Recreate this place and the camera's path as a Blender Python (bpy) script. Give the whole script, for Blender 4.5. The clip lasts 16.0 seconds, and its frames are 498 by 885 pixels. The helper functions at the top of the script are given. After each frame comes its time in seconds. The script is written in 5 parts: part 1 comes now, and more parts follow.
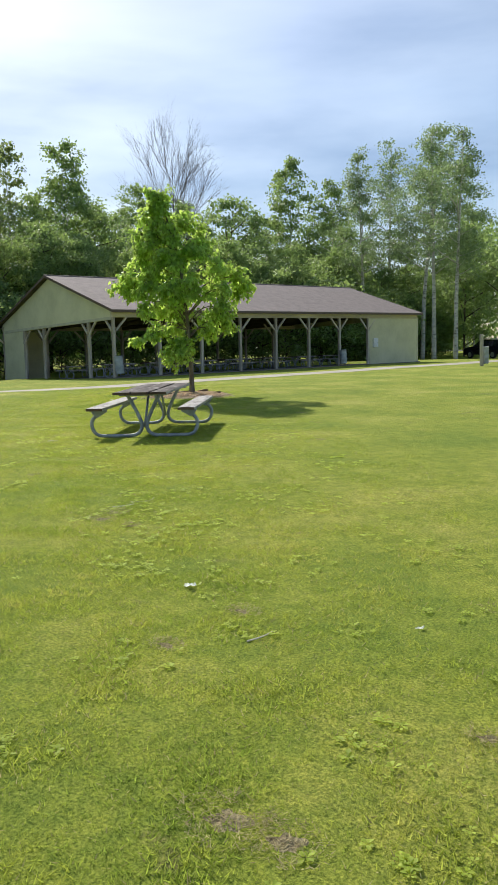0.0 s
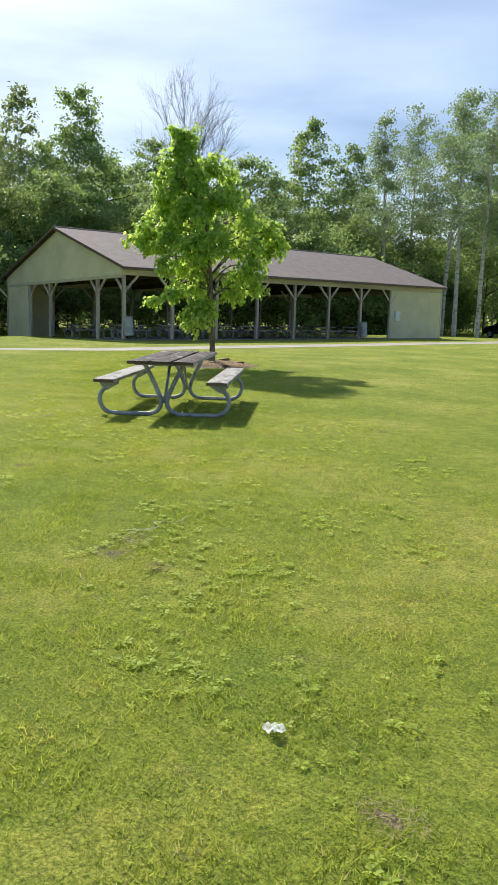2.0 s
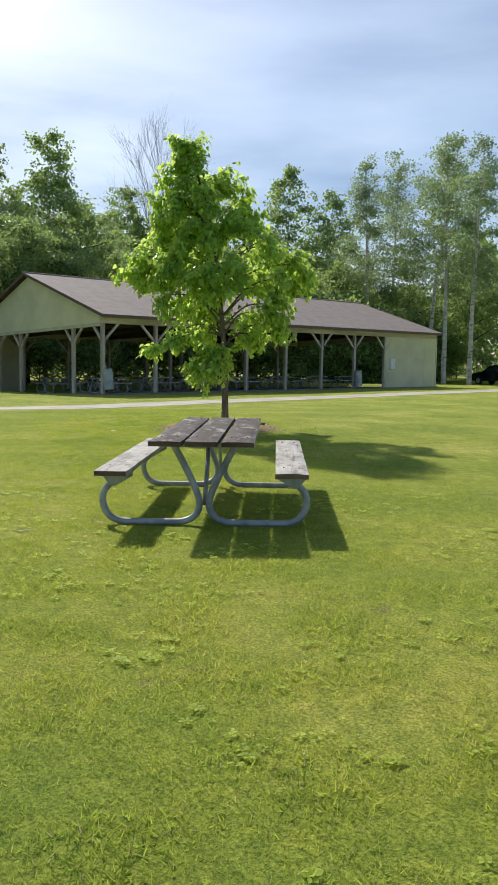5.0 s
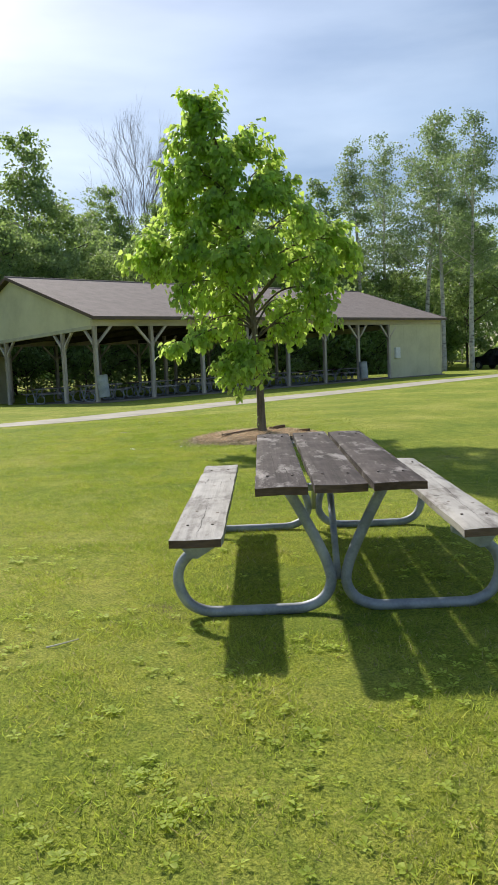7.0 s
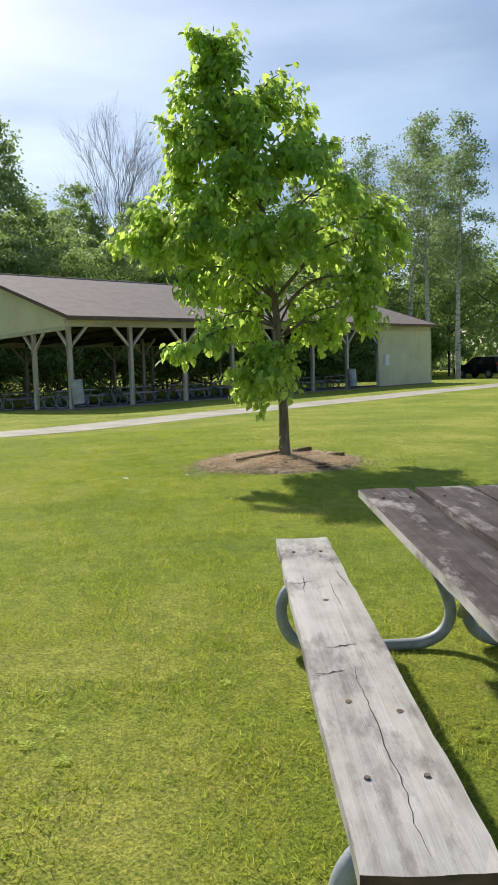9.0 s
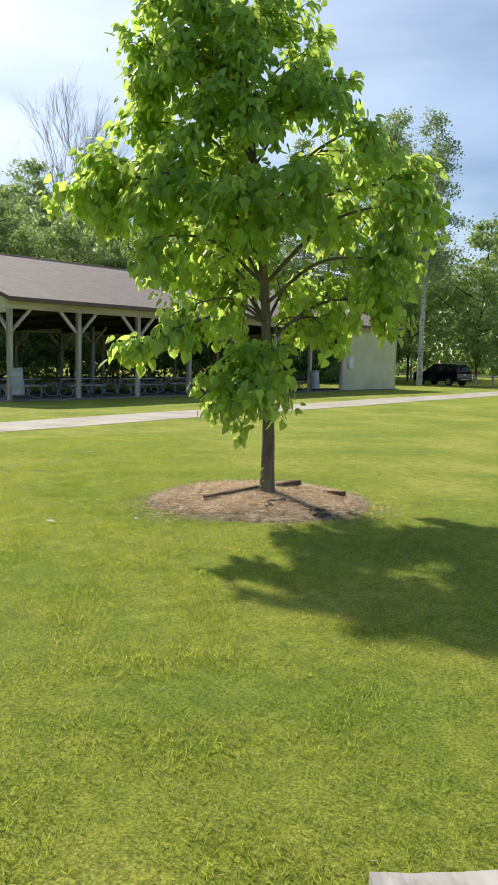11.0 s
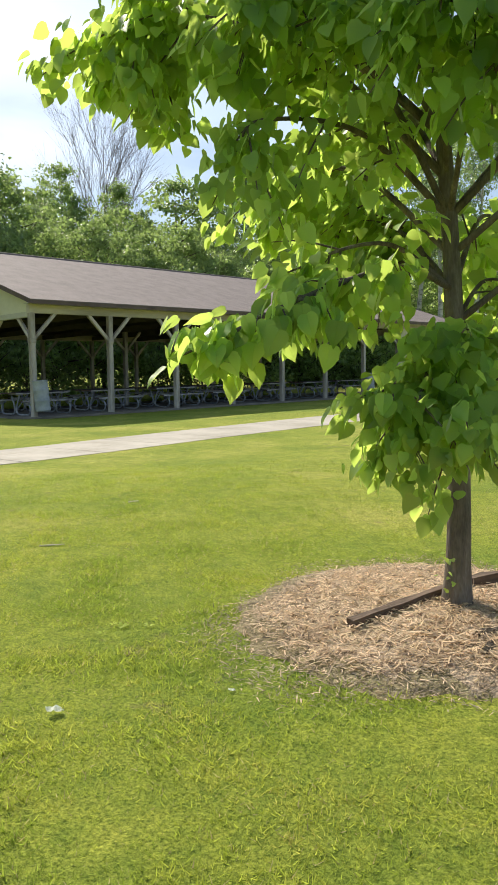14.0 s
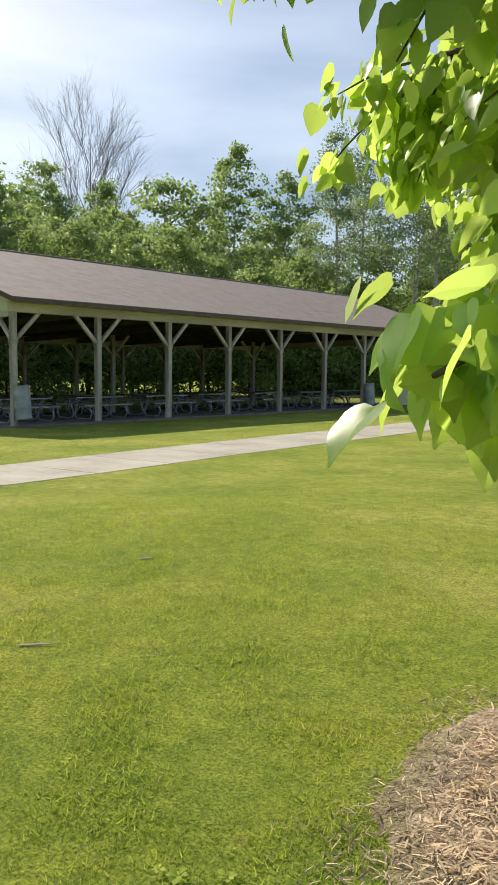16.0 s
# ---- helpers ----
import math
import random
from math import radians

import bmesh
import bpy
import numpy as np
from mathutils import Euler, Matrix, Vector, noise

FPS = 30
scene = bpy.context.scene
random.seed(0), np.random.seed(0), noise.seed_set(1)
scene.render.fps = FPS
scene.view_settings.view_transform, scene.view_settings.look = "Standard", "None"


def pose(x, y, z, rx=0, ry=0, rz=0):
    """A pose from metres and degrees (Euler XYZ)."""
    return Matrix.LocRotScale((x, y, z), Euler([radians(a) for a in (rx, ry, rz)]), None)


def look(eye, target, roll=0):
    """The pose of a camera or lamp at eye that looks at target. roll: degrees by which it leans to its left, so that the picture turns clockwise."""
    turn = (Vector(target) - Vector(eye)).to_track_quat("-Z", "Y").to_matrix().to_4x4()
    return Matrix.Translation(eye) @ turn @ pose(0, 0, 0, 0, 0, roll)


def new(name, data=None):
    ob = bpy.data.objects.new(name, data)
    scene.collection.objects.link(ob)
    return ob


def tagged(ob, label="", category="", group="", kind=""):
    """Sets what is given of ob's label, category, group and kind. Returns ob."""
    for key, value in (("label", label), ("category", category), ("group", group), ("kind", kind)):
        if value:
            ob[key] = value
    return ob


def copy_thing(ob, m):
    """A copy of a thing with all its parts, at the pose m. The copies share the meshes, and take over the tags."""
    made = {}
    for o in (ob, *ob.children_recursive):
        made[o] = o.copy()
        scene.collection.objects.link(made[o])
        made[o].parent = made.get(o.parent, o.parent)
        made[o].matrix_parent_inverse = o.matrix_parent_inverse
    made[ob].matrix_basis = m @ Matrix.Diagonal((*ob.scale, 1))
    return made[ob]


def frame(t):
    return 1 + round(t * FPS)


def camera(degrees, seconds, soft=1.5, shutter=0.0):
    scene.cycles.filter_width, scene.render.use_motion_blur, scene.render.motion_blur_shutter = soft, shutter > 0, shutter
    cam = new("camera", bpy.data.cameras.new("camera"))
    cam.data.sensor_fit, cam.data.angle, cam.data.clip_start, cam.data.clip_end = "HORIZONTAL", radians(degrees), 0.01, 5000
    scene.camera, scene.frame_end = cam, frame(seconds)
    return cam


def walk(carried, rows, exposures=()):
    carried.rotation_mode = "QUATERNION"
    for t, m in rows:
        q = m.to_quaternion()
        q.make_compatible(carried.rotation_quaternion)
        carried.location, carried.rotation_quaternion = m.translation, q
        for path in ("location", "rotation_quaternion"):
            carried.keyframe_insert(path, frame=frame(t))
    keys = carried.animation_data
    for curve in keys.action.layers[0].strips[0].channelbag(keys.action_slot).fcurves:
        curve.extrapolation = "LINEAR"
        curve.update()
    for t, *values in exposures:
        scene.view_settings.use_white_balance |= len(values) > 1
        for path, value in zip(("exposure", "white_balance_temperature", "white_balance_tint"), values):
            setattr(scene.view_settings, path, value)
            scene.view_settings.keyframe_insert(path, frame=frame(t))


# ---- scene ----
cam = camera(34.1, 16.0, soft=1.45)
PATH = [
    (0, (32.266, -20.705, 1.39), (30.788, -19.379, 1.149), -1.4),
    (0.5, (31.788, -20.433, 1.373), (30.319, -19.108, 1.076), 0.5),
    (1, (31.388, -20.163, 1.39), (29.911, -18.857, 1.06), 1.4),
    (1.5, (30.905, -19.938, 1.386), (29.414, -18.645, 1.061), 0.7),
    (2, (30.422, -19.655, 1.346), (28.949, -18.34, 1.027), 1.5),
    (2.5, (29.89, -19.397, 1.359), (28.411, -18.083, 1.068), 0.5),
    (3, (29.322, -19.157, 1.382), (27.864, -17.815, 1.112), 0.9),
    (3.5, (28.814, -18.854, 1.375), (27.354, -17.507, 1.142), 0.2),
    (4, (28.3, -18.615, 1.352), (26.884, -17.216, 1.166), 1.1),
    (4.5, (27.772, -18.297, 1.34), (26.339, -16.915, 1.145), 1.0),
    (6.8, (25.474, -17.212, 1.312), (24.047, -15.826, 1.108), -1.7),
    (7, (25.191, -17.076, 1.323), (23.771, -15.682, 1.118), -2.6),
    (7.5, (24.657, -16.84, 1.321), (23.265, -15.416, 1.14), -1.8),
    (8, (24.166, -16.509, 1.326), (22.79, -15.069, 1.145), -1.4),
    (8.5, (23.661, -16.216, 1.337), (22.254, -14.806, 1.158), -2.5),
    (9, (23.18, -15.892, 1.357), (21.813, -14.445, 1.162), -1.8),
    (11.3, (21.162, -14.108, 1.452), (19.895, -12.574, 1.245), 1.2),
    (11.5, (20.964, -13.948, 1.430), (19.709, -12.404, 1.227), 0.7),
    (12, (20.518, -13.6, 1.409), (19.248, -12.068, 1.203), 0.1),
    (12.5, (20.162, -13.295, 1.426), (18.892, -11.765, 1.219), 0.8),
    (13, (19.739, -12.939, 1.432), (18.435, -11.436, 1.229), -0.1),
    (13.5, (19.312, -12.652, 1.413), (17.991, -11.162, 1.217), 0.7),
    (14, (18.886, -12.3, 1.424), (17.551, -10.824, 1.226), -0.5),
    (14.5, (18.42, -12.022, 1.445), (17.119, -10.516, 1.247), -0.7),
    (15, (18.075, -11.715, 1.424), (16.809, -10.178, 1.232), 0.2),
    (15.5, (17.749, -11.505, 1.443), (16.465, -9.984, 1.256), 0.1),
    (16, (17.343, -11.302, 1.457), (16.043, -9.793, 1.275), 0.6),
]
EXPOSURE = [(0, 0.62, 6500, 10), (1, 0.70, 6500, 10), (2, 0.72, 6500, 10), (4.5, 0.58, 6550, 10), (9, 0.62, 6600, 10), (11.5, 0.85, 6800, 10), (12.5, 0.92, 6850, 10), (14.5, 0.84, 7000, 10), (16, 0.67, 7100, 10)]
walk(cam, [(t, look(eye, target, roll)) for t, eye, target, roll in PATH], EXPOSURE)

# ---- light ----
SUN_AZ, SUN_EL = radians(163), radians(39)
sun_dir = Vector((math.cos(SUN_EL) * math.cos(SUN_AZ), math.cos(SUN_EL) * math.sin(SUN_AZ), math.sin(SUN_EL)))
sun = new("sun", bpy.data.lights.new("sun", "SUN"))
sun.data.energy, sun.data.angle, sun.data.color = 3.25, radians(1.5), (1.0, 0.95, 0.86)
sun.matrix_world = look(sun_dir * 80, (0, 0, 0))

world = bpy.data.worlds.new("world")
scene.world = world
world.use_nodes = True
wn, wl = world.node_tree.nodes, world.node_tree.links
wn.clear()
w_out, w_bg, w_sky = wn.new("ShaderNodeOutputWorld"), wn.new("ShaderNodeBackground"), wn.new("ShaderNodeTexSky")
w_sky.sky_type, w_sky.sun_disc = "NISHITA", False
w_sky.sun_elevation, w_sky.sun_rotation = SUN_EL, radians(90) - SUN_AZ
w_sky.air_density, w_sky.dust_density, w_sky.ozone_density = 1.0, 1.05, 2.0
w_tc, w_map = wn.new("ShaderNodeTexCoord"), wn.new("ShaderNodeMapping")
w_map.inputs["Scale"].default_value = (1.0, 1.0, 3.2)
w_n1, w_ramp, w_mix = wn.new("ShaderNodeTexNoise"), wn.new("ShaderNodeValToRGB"), wn.new("ShaderNodeMixRGB")
w_n1.inputs["Scale"].default_value, w_n1.inputs["Detail"].default_value, w_n1.inputs["Roughness"].default_value = 1.7, 5.0, 0.5
w_ramp.color_ramp.elements[0].position, w_ramp.color_ramp.elements[0].color = 0.36, (0.15, 0.15, 0.15, 1)
w_ramp.color_ramp.elements[1].position, w_ramp.color_ramp.elements[1].color = 0.62, (0.85, 0.85, 0.85, 1)
w_map2, w_n2, w_tone = wn.new("ShaderNodeMapping"), wn.new("ShaderNodeTexNoise"), wn.new("ShaderNodeValToRGB")
w_map2.inputs["Scale"].default_value, w_map2.inputs["Location"].default_value = (1.0, 1.0, 4.5), (0.4, 1.3, 0.2)
w_n2.inputs["Scale"].default_value, w_n2.inputs["Detail"].default_value = 2.3, 6.0
w_tone.color_ramp.elements[0].position, w_tone.color_ramp.elements[0].color = 0.36, (0.38, 0.49, 0.64, 1)
w_tone.color_ramp.elements[1].position, w_tone.color_ramp.elements[1].color = 0.76, (1.08, 1.09, 1.09, 1)
wl.new(w_tc.outputs["Generated"], w_map2.inputs["Vector"])
wl.new(w_map2.outputs["Vector"], w_n2.inputs["Vector"])
wl.new(w_n2.outputs["Fac"], w_tone.inputs["Fac"])
w_veil, w_mul = wn.new("ShaderNodeHueSaturation"), wn.new("ShaderNodeMixRGB")
w_veil.inputs["Saturation"].default_value, w_veil.inputs["Value"].default_value = 0.86, 1.0
w_mul.blend_type = "MULTIPLY"
w_mul.inputs["Fac"].default_value = 1.0
wl.new(w_sky.outputs["Color"], w_veil.inputs["Color"])
w_even = wn.new("ShaderNodeMixRGB")
w_even.inputs["Fac"].default_value, w_even.inputs["Color2"].default_value = 0.42, (4.3, 5.1, 6.2, 1)
wl.new(w_veil.outputs["Color"], w_even.inputs["Color1"])
wl.new(w_even.outputs["Color"], w_mul.inputs["Color1"])
wl.new(w_tone.outputs["Color"], w_mul.inputs["Color2"])
wl.new(w_mul.outputs["Color"], w_mix.inputs["Color2"])
w_bg.inputs["Strength"].default_value = 0.092
wl.new(w_tc.outputs["Generated"], w_map.inputs["Vector"])
wl.new(w_map.outputs["Vector"], w_n1.inputs["Vector"])
wl.new(w_n1.outputs["Fac"], w_ramp.inputs["Fac"])
wl.new(w_ramp.outputs["Color"], w_mix.inputs["Fac"])
wl.new(w_sky.outputs["Color"], w_mix.inputs["Color1"])
wl.new(w_mix.outputs["Color"], w_bg.inputs["Color"])
wl.new(w_bg.outputs["Background"], w_out.inputs["Surface"])


# ---- materials ----
def surface(name, stops, scale=4.0, detail=6.0, fine=0.0, rough=0.8, metal=0.0, bump=0.0, bump_scale=60.0, stretch=(1, 1, 1), space="Object", island=0.0, spec=0.5, random=0.0, glow_through=0.0):
    """A principled material: a colour ramp over noise of two scales, with fine relief. island and random vary the brightness piece by piece."""
    m = bpy.data.materials.new(name)
    m.use_nodes = True
    n, l = m.node_tree.nodes, m.node_tree.links
    p = n["Principled BSDF"]
    if space == "World":
        coord = n.new("ShaderNodeNewGeometry").outputs["Position"]
    else:
        coord = n.new("ShaderNodeTexCoord").outputs["Object"]
    mp = n.new("ShaderNodeMapping")
    mp.inputs["Scale"].default_value = stretch
    l.new(coord, mp.inputs["Vector"])
    n1, n2 = n.new("ShaderNodeTexNoise"), n.new("ShaderNodeTexNoise")
    n1.inputs["Scale"].default_value, n1.inputs["Detail"].default_value = scale, detail
    n2.inputs["Scale"].default_value, n2.inputs["Detail"].default_value = scale * 9, 8
    l.new(mp.outputs["Vector"], n1.inputs["Vector"])
    l.new(mp.outputs["Vector"], n2.inputs["Vector"])
    add = n.new("ShaderNodeMath")
    add.operation = "MULTIPLY_ADD"
    add.inputs[1].default_value = fine
    l.new(n2.outputs["Fac"], add.inputs[0])
    shift = n.new("ShaderNodeMath")
    shift.operation = "SUBTRACT"
    l.new(n1.outputs["Fac"], shift.inputs[0])
    shift.inputs[1].default_value = fine * 0.5
    l.new(shift.outputs[0], add.inputs[2])
    ramp = n.new("ShaderNodeValToRGB")
    e = ramp.color_ramp.elements
    while len(e) < len(stops):
        e.new(0.5)
    for el, (at, c) in zip(e, stops):
        el.position, el.color = at, (*c, 1)
    l.new(add.outputs[0], ramp.inputs["Fac"])
    colour = ramp.outputs["Color"]
    for amount, node, socket in ((island, "ShaderNodeNewGeometry", "Random Per Island"), (random, "ShaderNodeObjectInfo", "Random")):
        if amount:
            src = n.new(node).outputs[socket]
            rng = n.new("ShaderNodeMapRange")
            rng.inputs["To Min"].default_value, rng.inputs["To Max"].default_value = 1 - amount, 1 + amount
            l.new(src, rng.inputs["Value"])
            hs = n.new("ShaderNodeHueSaturation")
            l.new(rng.outputs[0], hs.inputs["Value"])
            l.new(colour, hs.inputs["Color"])
            colour = hs.outputs["Color"]
    l.new(colour, p.inputs["Base Color"])
    p.inputs["Roughness"].default_value, p.inputs["Metallic"].default_value = rough, metal
    p.inputs["Specular IOR Level"].default_value = spec
    if bump:
        nb, b = n.new("ShaderNodeTexNoise"), n.new("ShaderNodeBump")
        nb.inputs["Scale"].default_value, nb.inputs["Detail"].default_value = bump_scale, 5
        l.new(mp.outputs["Vector"], nb.inputs["Vector"])
        l.new(nb.outputs["Fac"], b.inputs["Height"])
        b.inputs["Strength"].default_value, b.inputs["Distance"].default_value = bump, 0.02
        l.new(b.outputs["Normal"], p.inputs["Normal"])
    if glow_through:
        tr, ms, gain = n.new("ShaderNodeBsdfTranslucent"), n.new("ShaderNodeMixShader"), n.new("ShaderNodeHueSaturation")
        gain.inputs["Value"].default_value = 2.0
        l.new(colour, gain.inputs["Color"])
        l.new(gain.outputs["Color"], tr.inputs["Color"])
        ms.inputs["Fac"].default_value = glow_through
        l.new(p.outputs["BSDF"], ms.inputs[1])
        l.new(tr.outputs["BSDF"], ms.inputs[2])
        l.new(ms.outputs["Shader"], n["Material Output"].inputs["Surface"])
    return m


def leafy(name, dark, light, through_colour, share=0.4, rough=0.45, variation=0.35, patch=0.6, per_object=False, veins=False):
    """Leaves: a glossy skin over a body that lets light through; every leaf has its own tone."""
    m = bpy.data.materials.new(name)
    m.use_nodes = True
    n, l = m.node_tree.nodes, m.node_tree.links
    p, out = n["Principled BSDF"], n["Material Output"]
    geo, tex, mix = n.new("ShaderNodeNewGeometry"), n.new("ShaderNodeTexNoise"), n.new("ShaderNodeMixRGB")
    tex.inputs["Scale"].default_value, tex.inputs["Detail"].default_value = patch, 3
    l.new(geo.outputs["Position"], tex.inputs["Vector"])
    avg = n.new("ShaderNodeMath")
    avg.operation = "MULTIPLY_ADD"
    avg.inputs[1].default_value, avg.inputs[2].default_value = variation, 0.5 - variation * 0.5 - 0.25
    l.new(n.new("ShaderNodeObjectInfo").outputs["Random"] if per_object else geo.outputs["Random Per Island"], avg.inputs[0])
    tot = n.new("ShaderNodeMath")
    tot.operation, tot.use_clamp = "MULTIPLY_ADD", True
    tot.inputs[1].default_value = 0.5
    l.new(tex.outputs["Fac"], tot.inputs[0])
    l.new(avg.outputs[0], tot.inputs[2])
    l.new(tot.outputs[0], mix.inputs["Fac"])
    mix.inputs["Color1"].default_value, mix.inputs["Color2"].default_value = (*dark, 1), (*light, 1)
    l.new(mix.outputs["Color"], p.inputs["Base Color"])
    p.inputs["Roughness"].default_value = rough
    p.inputs["Specular IOR Level"].default_value = 0.4
    if veins:
        # ribs that run from the midrib to the rim of each leaf
        tc, sep = n.new("ShaderNodeTexCoord"), n.new("ShaderNodeSeparateXYZ")
        l.new(tc.outputs["Object"], sep.inputs[0])
        ops = []
        for op, a, b in (("ABSOLUTE", sep.outputs[0], None), ("MULTIPLY", 0, -0.75), ("ADD", 1, sep.outputs[1]), ("MULTIPLY", 2, 8.0), ("PINGPONG", 3, 0.5), ("LESS_THAN", 4, 0.06)):
            k = n.new("ShaderNodeMath")
            k.operation = op
            l.new(ops[a].outputs[0] if isinstance(a, int) else a, k.inputs[0])
            if isinstance(b, float):
                k.inputs[1].default_value = b
            elif b is not None:
                l.new(b, k.inputs[1])
            ops.append(k)
        bump = n.new("ShaderNodeBump")
        bump.inputs["Strength"].default_value, bump.inputs["Distance"].default_value = 0.45, 0.0015
        l.new(ops[5].outputs[0], bump.inputs["Height"])
        l.new(bump.outputs["Normal"], p.inputs["Normal"])
    tr, ms = n.new("ShaderNodeBsdfTranslucent"), n.new("ShaderNodeMixShader")
    tint = n.new("ShaderNodeMixRGB")
    tint.blend_type = "MIX"
    l.new(tot.outputs[0], tint.inputs["Fac"])
    tint.inputs["Color1"].default_value = (*[c * 0.6 for c in through_colour], 1)
    tint.inputs["Color2"].default_value = (*through_colour, 1)
    l.new(tint.outputs["Color"], tr.inputs["Color"])
    ms.inputs["Fac"].default_value = share
    l.new(p.outputs["BSDF"], ms.inputs[1])
    l.new(tr.outputs["BSDF"], ms.inputs[2])
    l.new(ms.outputs["Shader"], out.inputs["Surface"])
    return m


GRASS_STOPS = [(0.28, (0.1395, 0.1848, 0.0264)), (0.44, (0.1823, 0.2196, 0.0319)), (0.60, (0.2232, 0.2452, 0.0382)), (0.78, (0.2743, 0.2617, 0.0619)), (0.92, (0.2278, 0.1784, 0.0837))]


def lawn():
    """Turf: broad yellow-green patches, clumps a hand across, soil and painted shade darkening the gaps between tufts,
    and worn brown spots.
    """
    m = bpy.data.materials.new("lawn")
    m.use_nodes = True
    n, l = m.node_tree.nodes, m.node_tree.links
    p, geo = n["Principled BSDF"], n.new("ShaderNodeNewGeometry")

    def field(scale, detail, rough=0.6):
        t = n.new("ShaderNodeTexNoise")
        t.inputs["Scale"].default_value, t.inputs["Detail"].default_value, t.inputs["Roughness"].default_value = scale, detail, rough
        l.new(geo.outputs["Position"], t.inputs["Vector"])
        return t.outputs["Fac"]

    def ramp(src, stops):
        r = n.new("ShaderNodeValToRGB")
        e = r.color_ramp.elements
        while len(e) < len(stops):
            e.new(0.5)
        for el, (at, c) in zip(e, stops):
            el.position, el.color = at, (*c, 1)
        l.new(src, r.inputs["Fac"])
        return r.outputs["Color"]

    def blend(kind, fac, a, b):
        x = n.new("ShaderNodeMixRGB")
        x.blend_type = kind
        for sock, v in zip(("Fac", "Color1", "Color2"), (fac, a, b)):
            if isinstance(v, float):
                x.inputs[sock].default_value = v
            elif isinstance(v, tuple):
                x.inputs[sock].default_value = (*v, 1)
            else:
                l.new(v, x.inputs[sock])
        return x.outputs["Color"]

    broad = ramp(field(0.55, 6), [(0.34, (0.205, 0.270, 0.040)), (0.50, (0.275, 0.320, 0.048)), (0.66, (0.375, 0.375, 0.080))])
    tuft = ramp(field(9.0, 6, 0.7), [(0.36, (0.74, 0.82, 0.78)), (0.52, (1.0, 1.0, 1.0)), (0.68, (1.26, 1.18, 1.2))])
    # fine dark specks: bare soil plus blade shade put into the turf colour
    speck = ramp(field(75.0, 4, 0.75), [(0.36, (0.48, 0.54, 0.50)), (0.50, (1.0, 1.0, 1.0)), (0.64, (1.55, 1.45, 1.5))])
    colour = blend("MULTIPLY", 1.0, blend("MULTIPLY", 1.0, broad, tuft), speck)
    worn = ramp(field(2.6, 7, 0.65), [(0.63, (0.0, 0.0, 0.0)), (0.72, (0.75, 0.75, 0.75))])
    colour = blend("MIX", worn, colour, blend("MULTIPLY", 1.0, (0.21, 0.17, 0.09), speck))
    l.new(colour, p.inputs["Base Color"])
    p.inputs["Roughness"].default_value, p.inputs["Specular IOR Level"].default_value = 0.95, 0.1
    b = n.new("ShaderNodeBump")
    b.inputs["Strength"].default_value, b.inputs["Distance"].default_value = 0.8, 0.02
    l.new(field(120.0, 4, 0.7), b.inputs["Height"])
    l.new(b.outputs["Normal"], p.inputs["Normal"])
    return m


M_LAWN = lawn()
M_BLADE = surface("grass_blade", [(a, tuple(1.32 * v for v in c)) for a, c in GRASS_STOPS], scale=0.8, detail=9, fine=0.95, rough=0.6, space="World", spec=0.2, island=0.28, glow_through=0.5)
M_STRAW = surface("dry_blade", [(0.3, (0.30, 0.25, 0.11)), (0.7, (0.46, 0.40, 0.21))], scale=3, rough=0.7, space="World", spec=0.2, island=0.35, glow_through=0.3)
M_WEED = leafy("weed_leaf", (0.34, 0.44, 0.06), (0.58, 0.66, 0.12), (0.88, 1.0, 0.14), 0.55, 0.65, 0.8, 2.0)
LINDEN_TONES = ((0.085, 0.19, 0.05), (0.285, 0.465, 0.12), (0.78, 1.0, 0.20))
M_LINDEN = leafy("linden_leaf", *LINDEN_TONES, 0.61, 0.36, 1.0, 1.6)
M_LINDEN_ONE = leafy("linden_leaf_single", *LINDEN_TONES, 0.61, 0.36, 1.0, 1.6, per_object=True, veins=True)
M_BRACT = leafy("flower_bract", (0.40, 0.50, 0.18), (0.58, 0.66, 0.30), (0.80, 0.95, 0.40), 0.5, 0.5, 0.6, 1.5)
M_FOREST = leafy("forest_leaf", (0.060, 0.118, 0.045), (0.215, 0.315, 0.115), (0.52, 0.70, 0.20), 0.46, 0.45, 0.9, 0.30)
M_ASPEN = leafy("aspen_leaf", (0.075, 0.13, 0.06), (0.20, 0.285, 0.14), (0.44, 0.59, 0.22), 0.46, 0.35, 0.9, 0.35)
# leaf tones lifted to imitate haze and sky glare on the far poplar
M_HAZY = leafy("haze_paled_leaf", (0.12, 0.17, 0.07), (0.24, 0.3, 0.14), (0.45, 0.55, 0.2), 0.5, 0.5, 0.6, 0.25)
M_BARK = surface("young_bark", [(0.3, (0.075, 0.058, 0.043)), (0.55, (0.17, 0.135, 0.10)), (0.75, (0.28, 0.23, 0.18))], scale=14, fine=0.4, rough=0.9, bump=0.8, bump_scale=35, stretch=(1, 1, 0.25))
M_PALEBARK = surface("pale_bark", [(0.3, (0.16, 0.145, 0.12)), (0.45, (0.48, 0.455, 0.40)), (0.7, (0.625, 0.5875, 0.5125))], scale=3, fine=0.4, rough=0.85, bump=0.4, bump_scale=12, stretch=(1, 1, 2.0))
M_DARKBARK = surface("dark_bark", [(0.3, (0.05, 0.04, 0.03)), (0.7, (0.15, 0.12, 0.09))], scale=3, fine=0.4, rough=0.9, bump=0.6, bump_scale=10, stretch=(1, 1, 0.3))
M_DEADWOOD = surface("dead_wood", [(0.3, (0.12, 0.105, 0.098)), (0.7, (0.25, 0.225, 0.21))], scale=2, fine=0.3, rough=0.9)
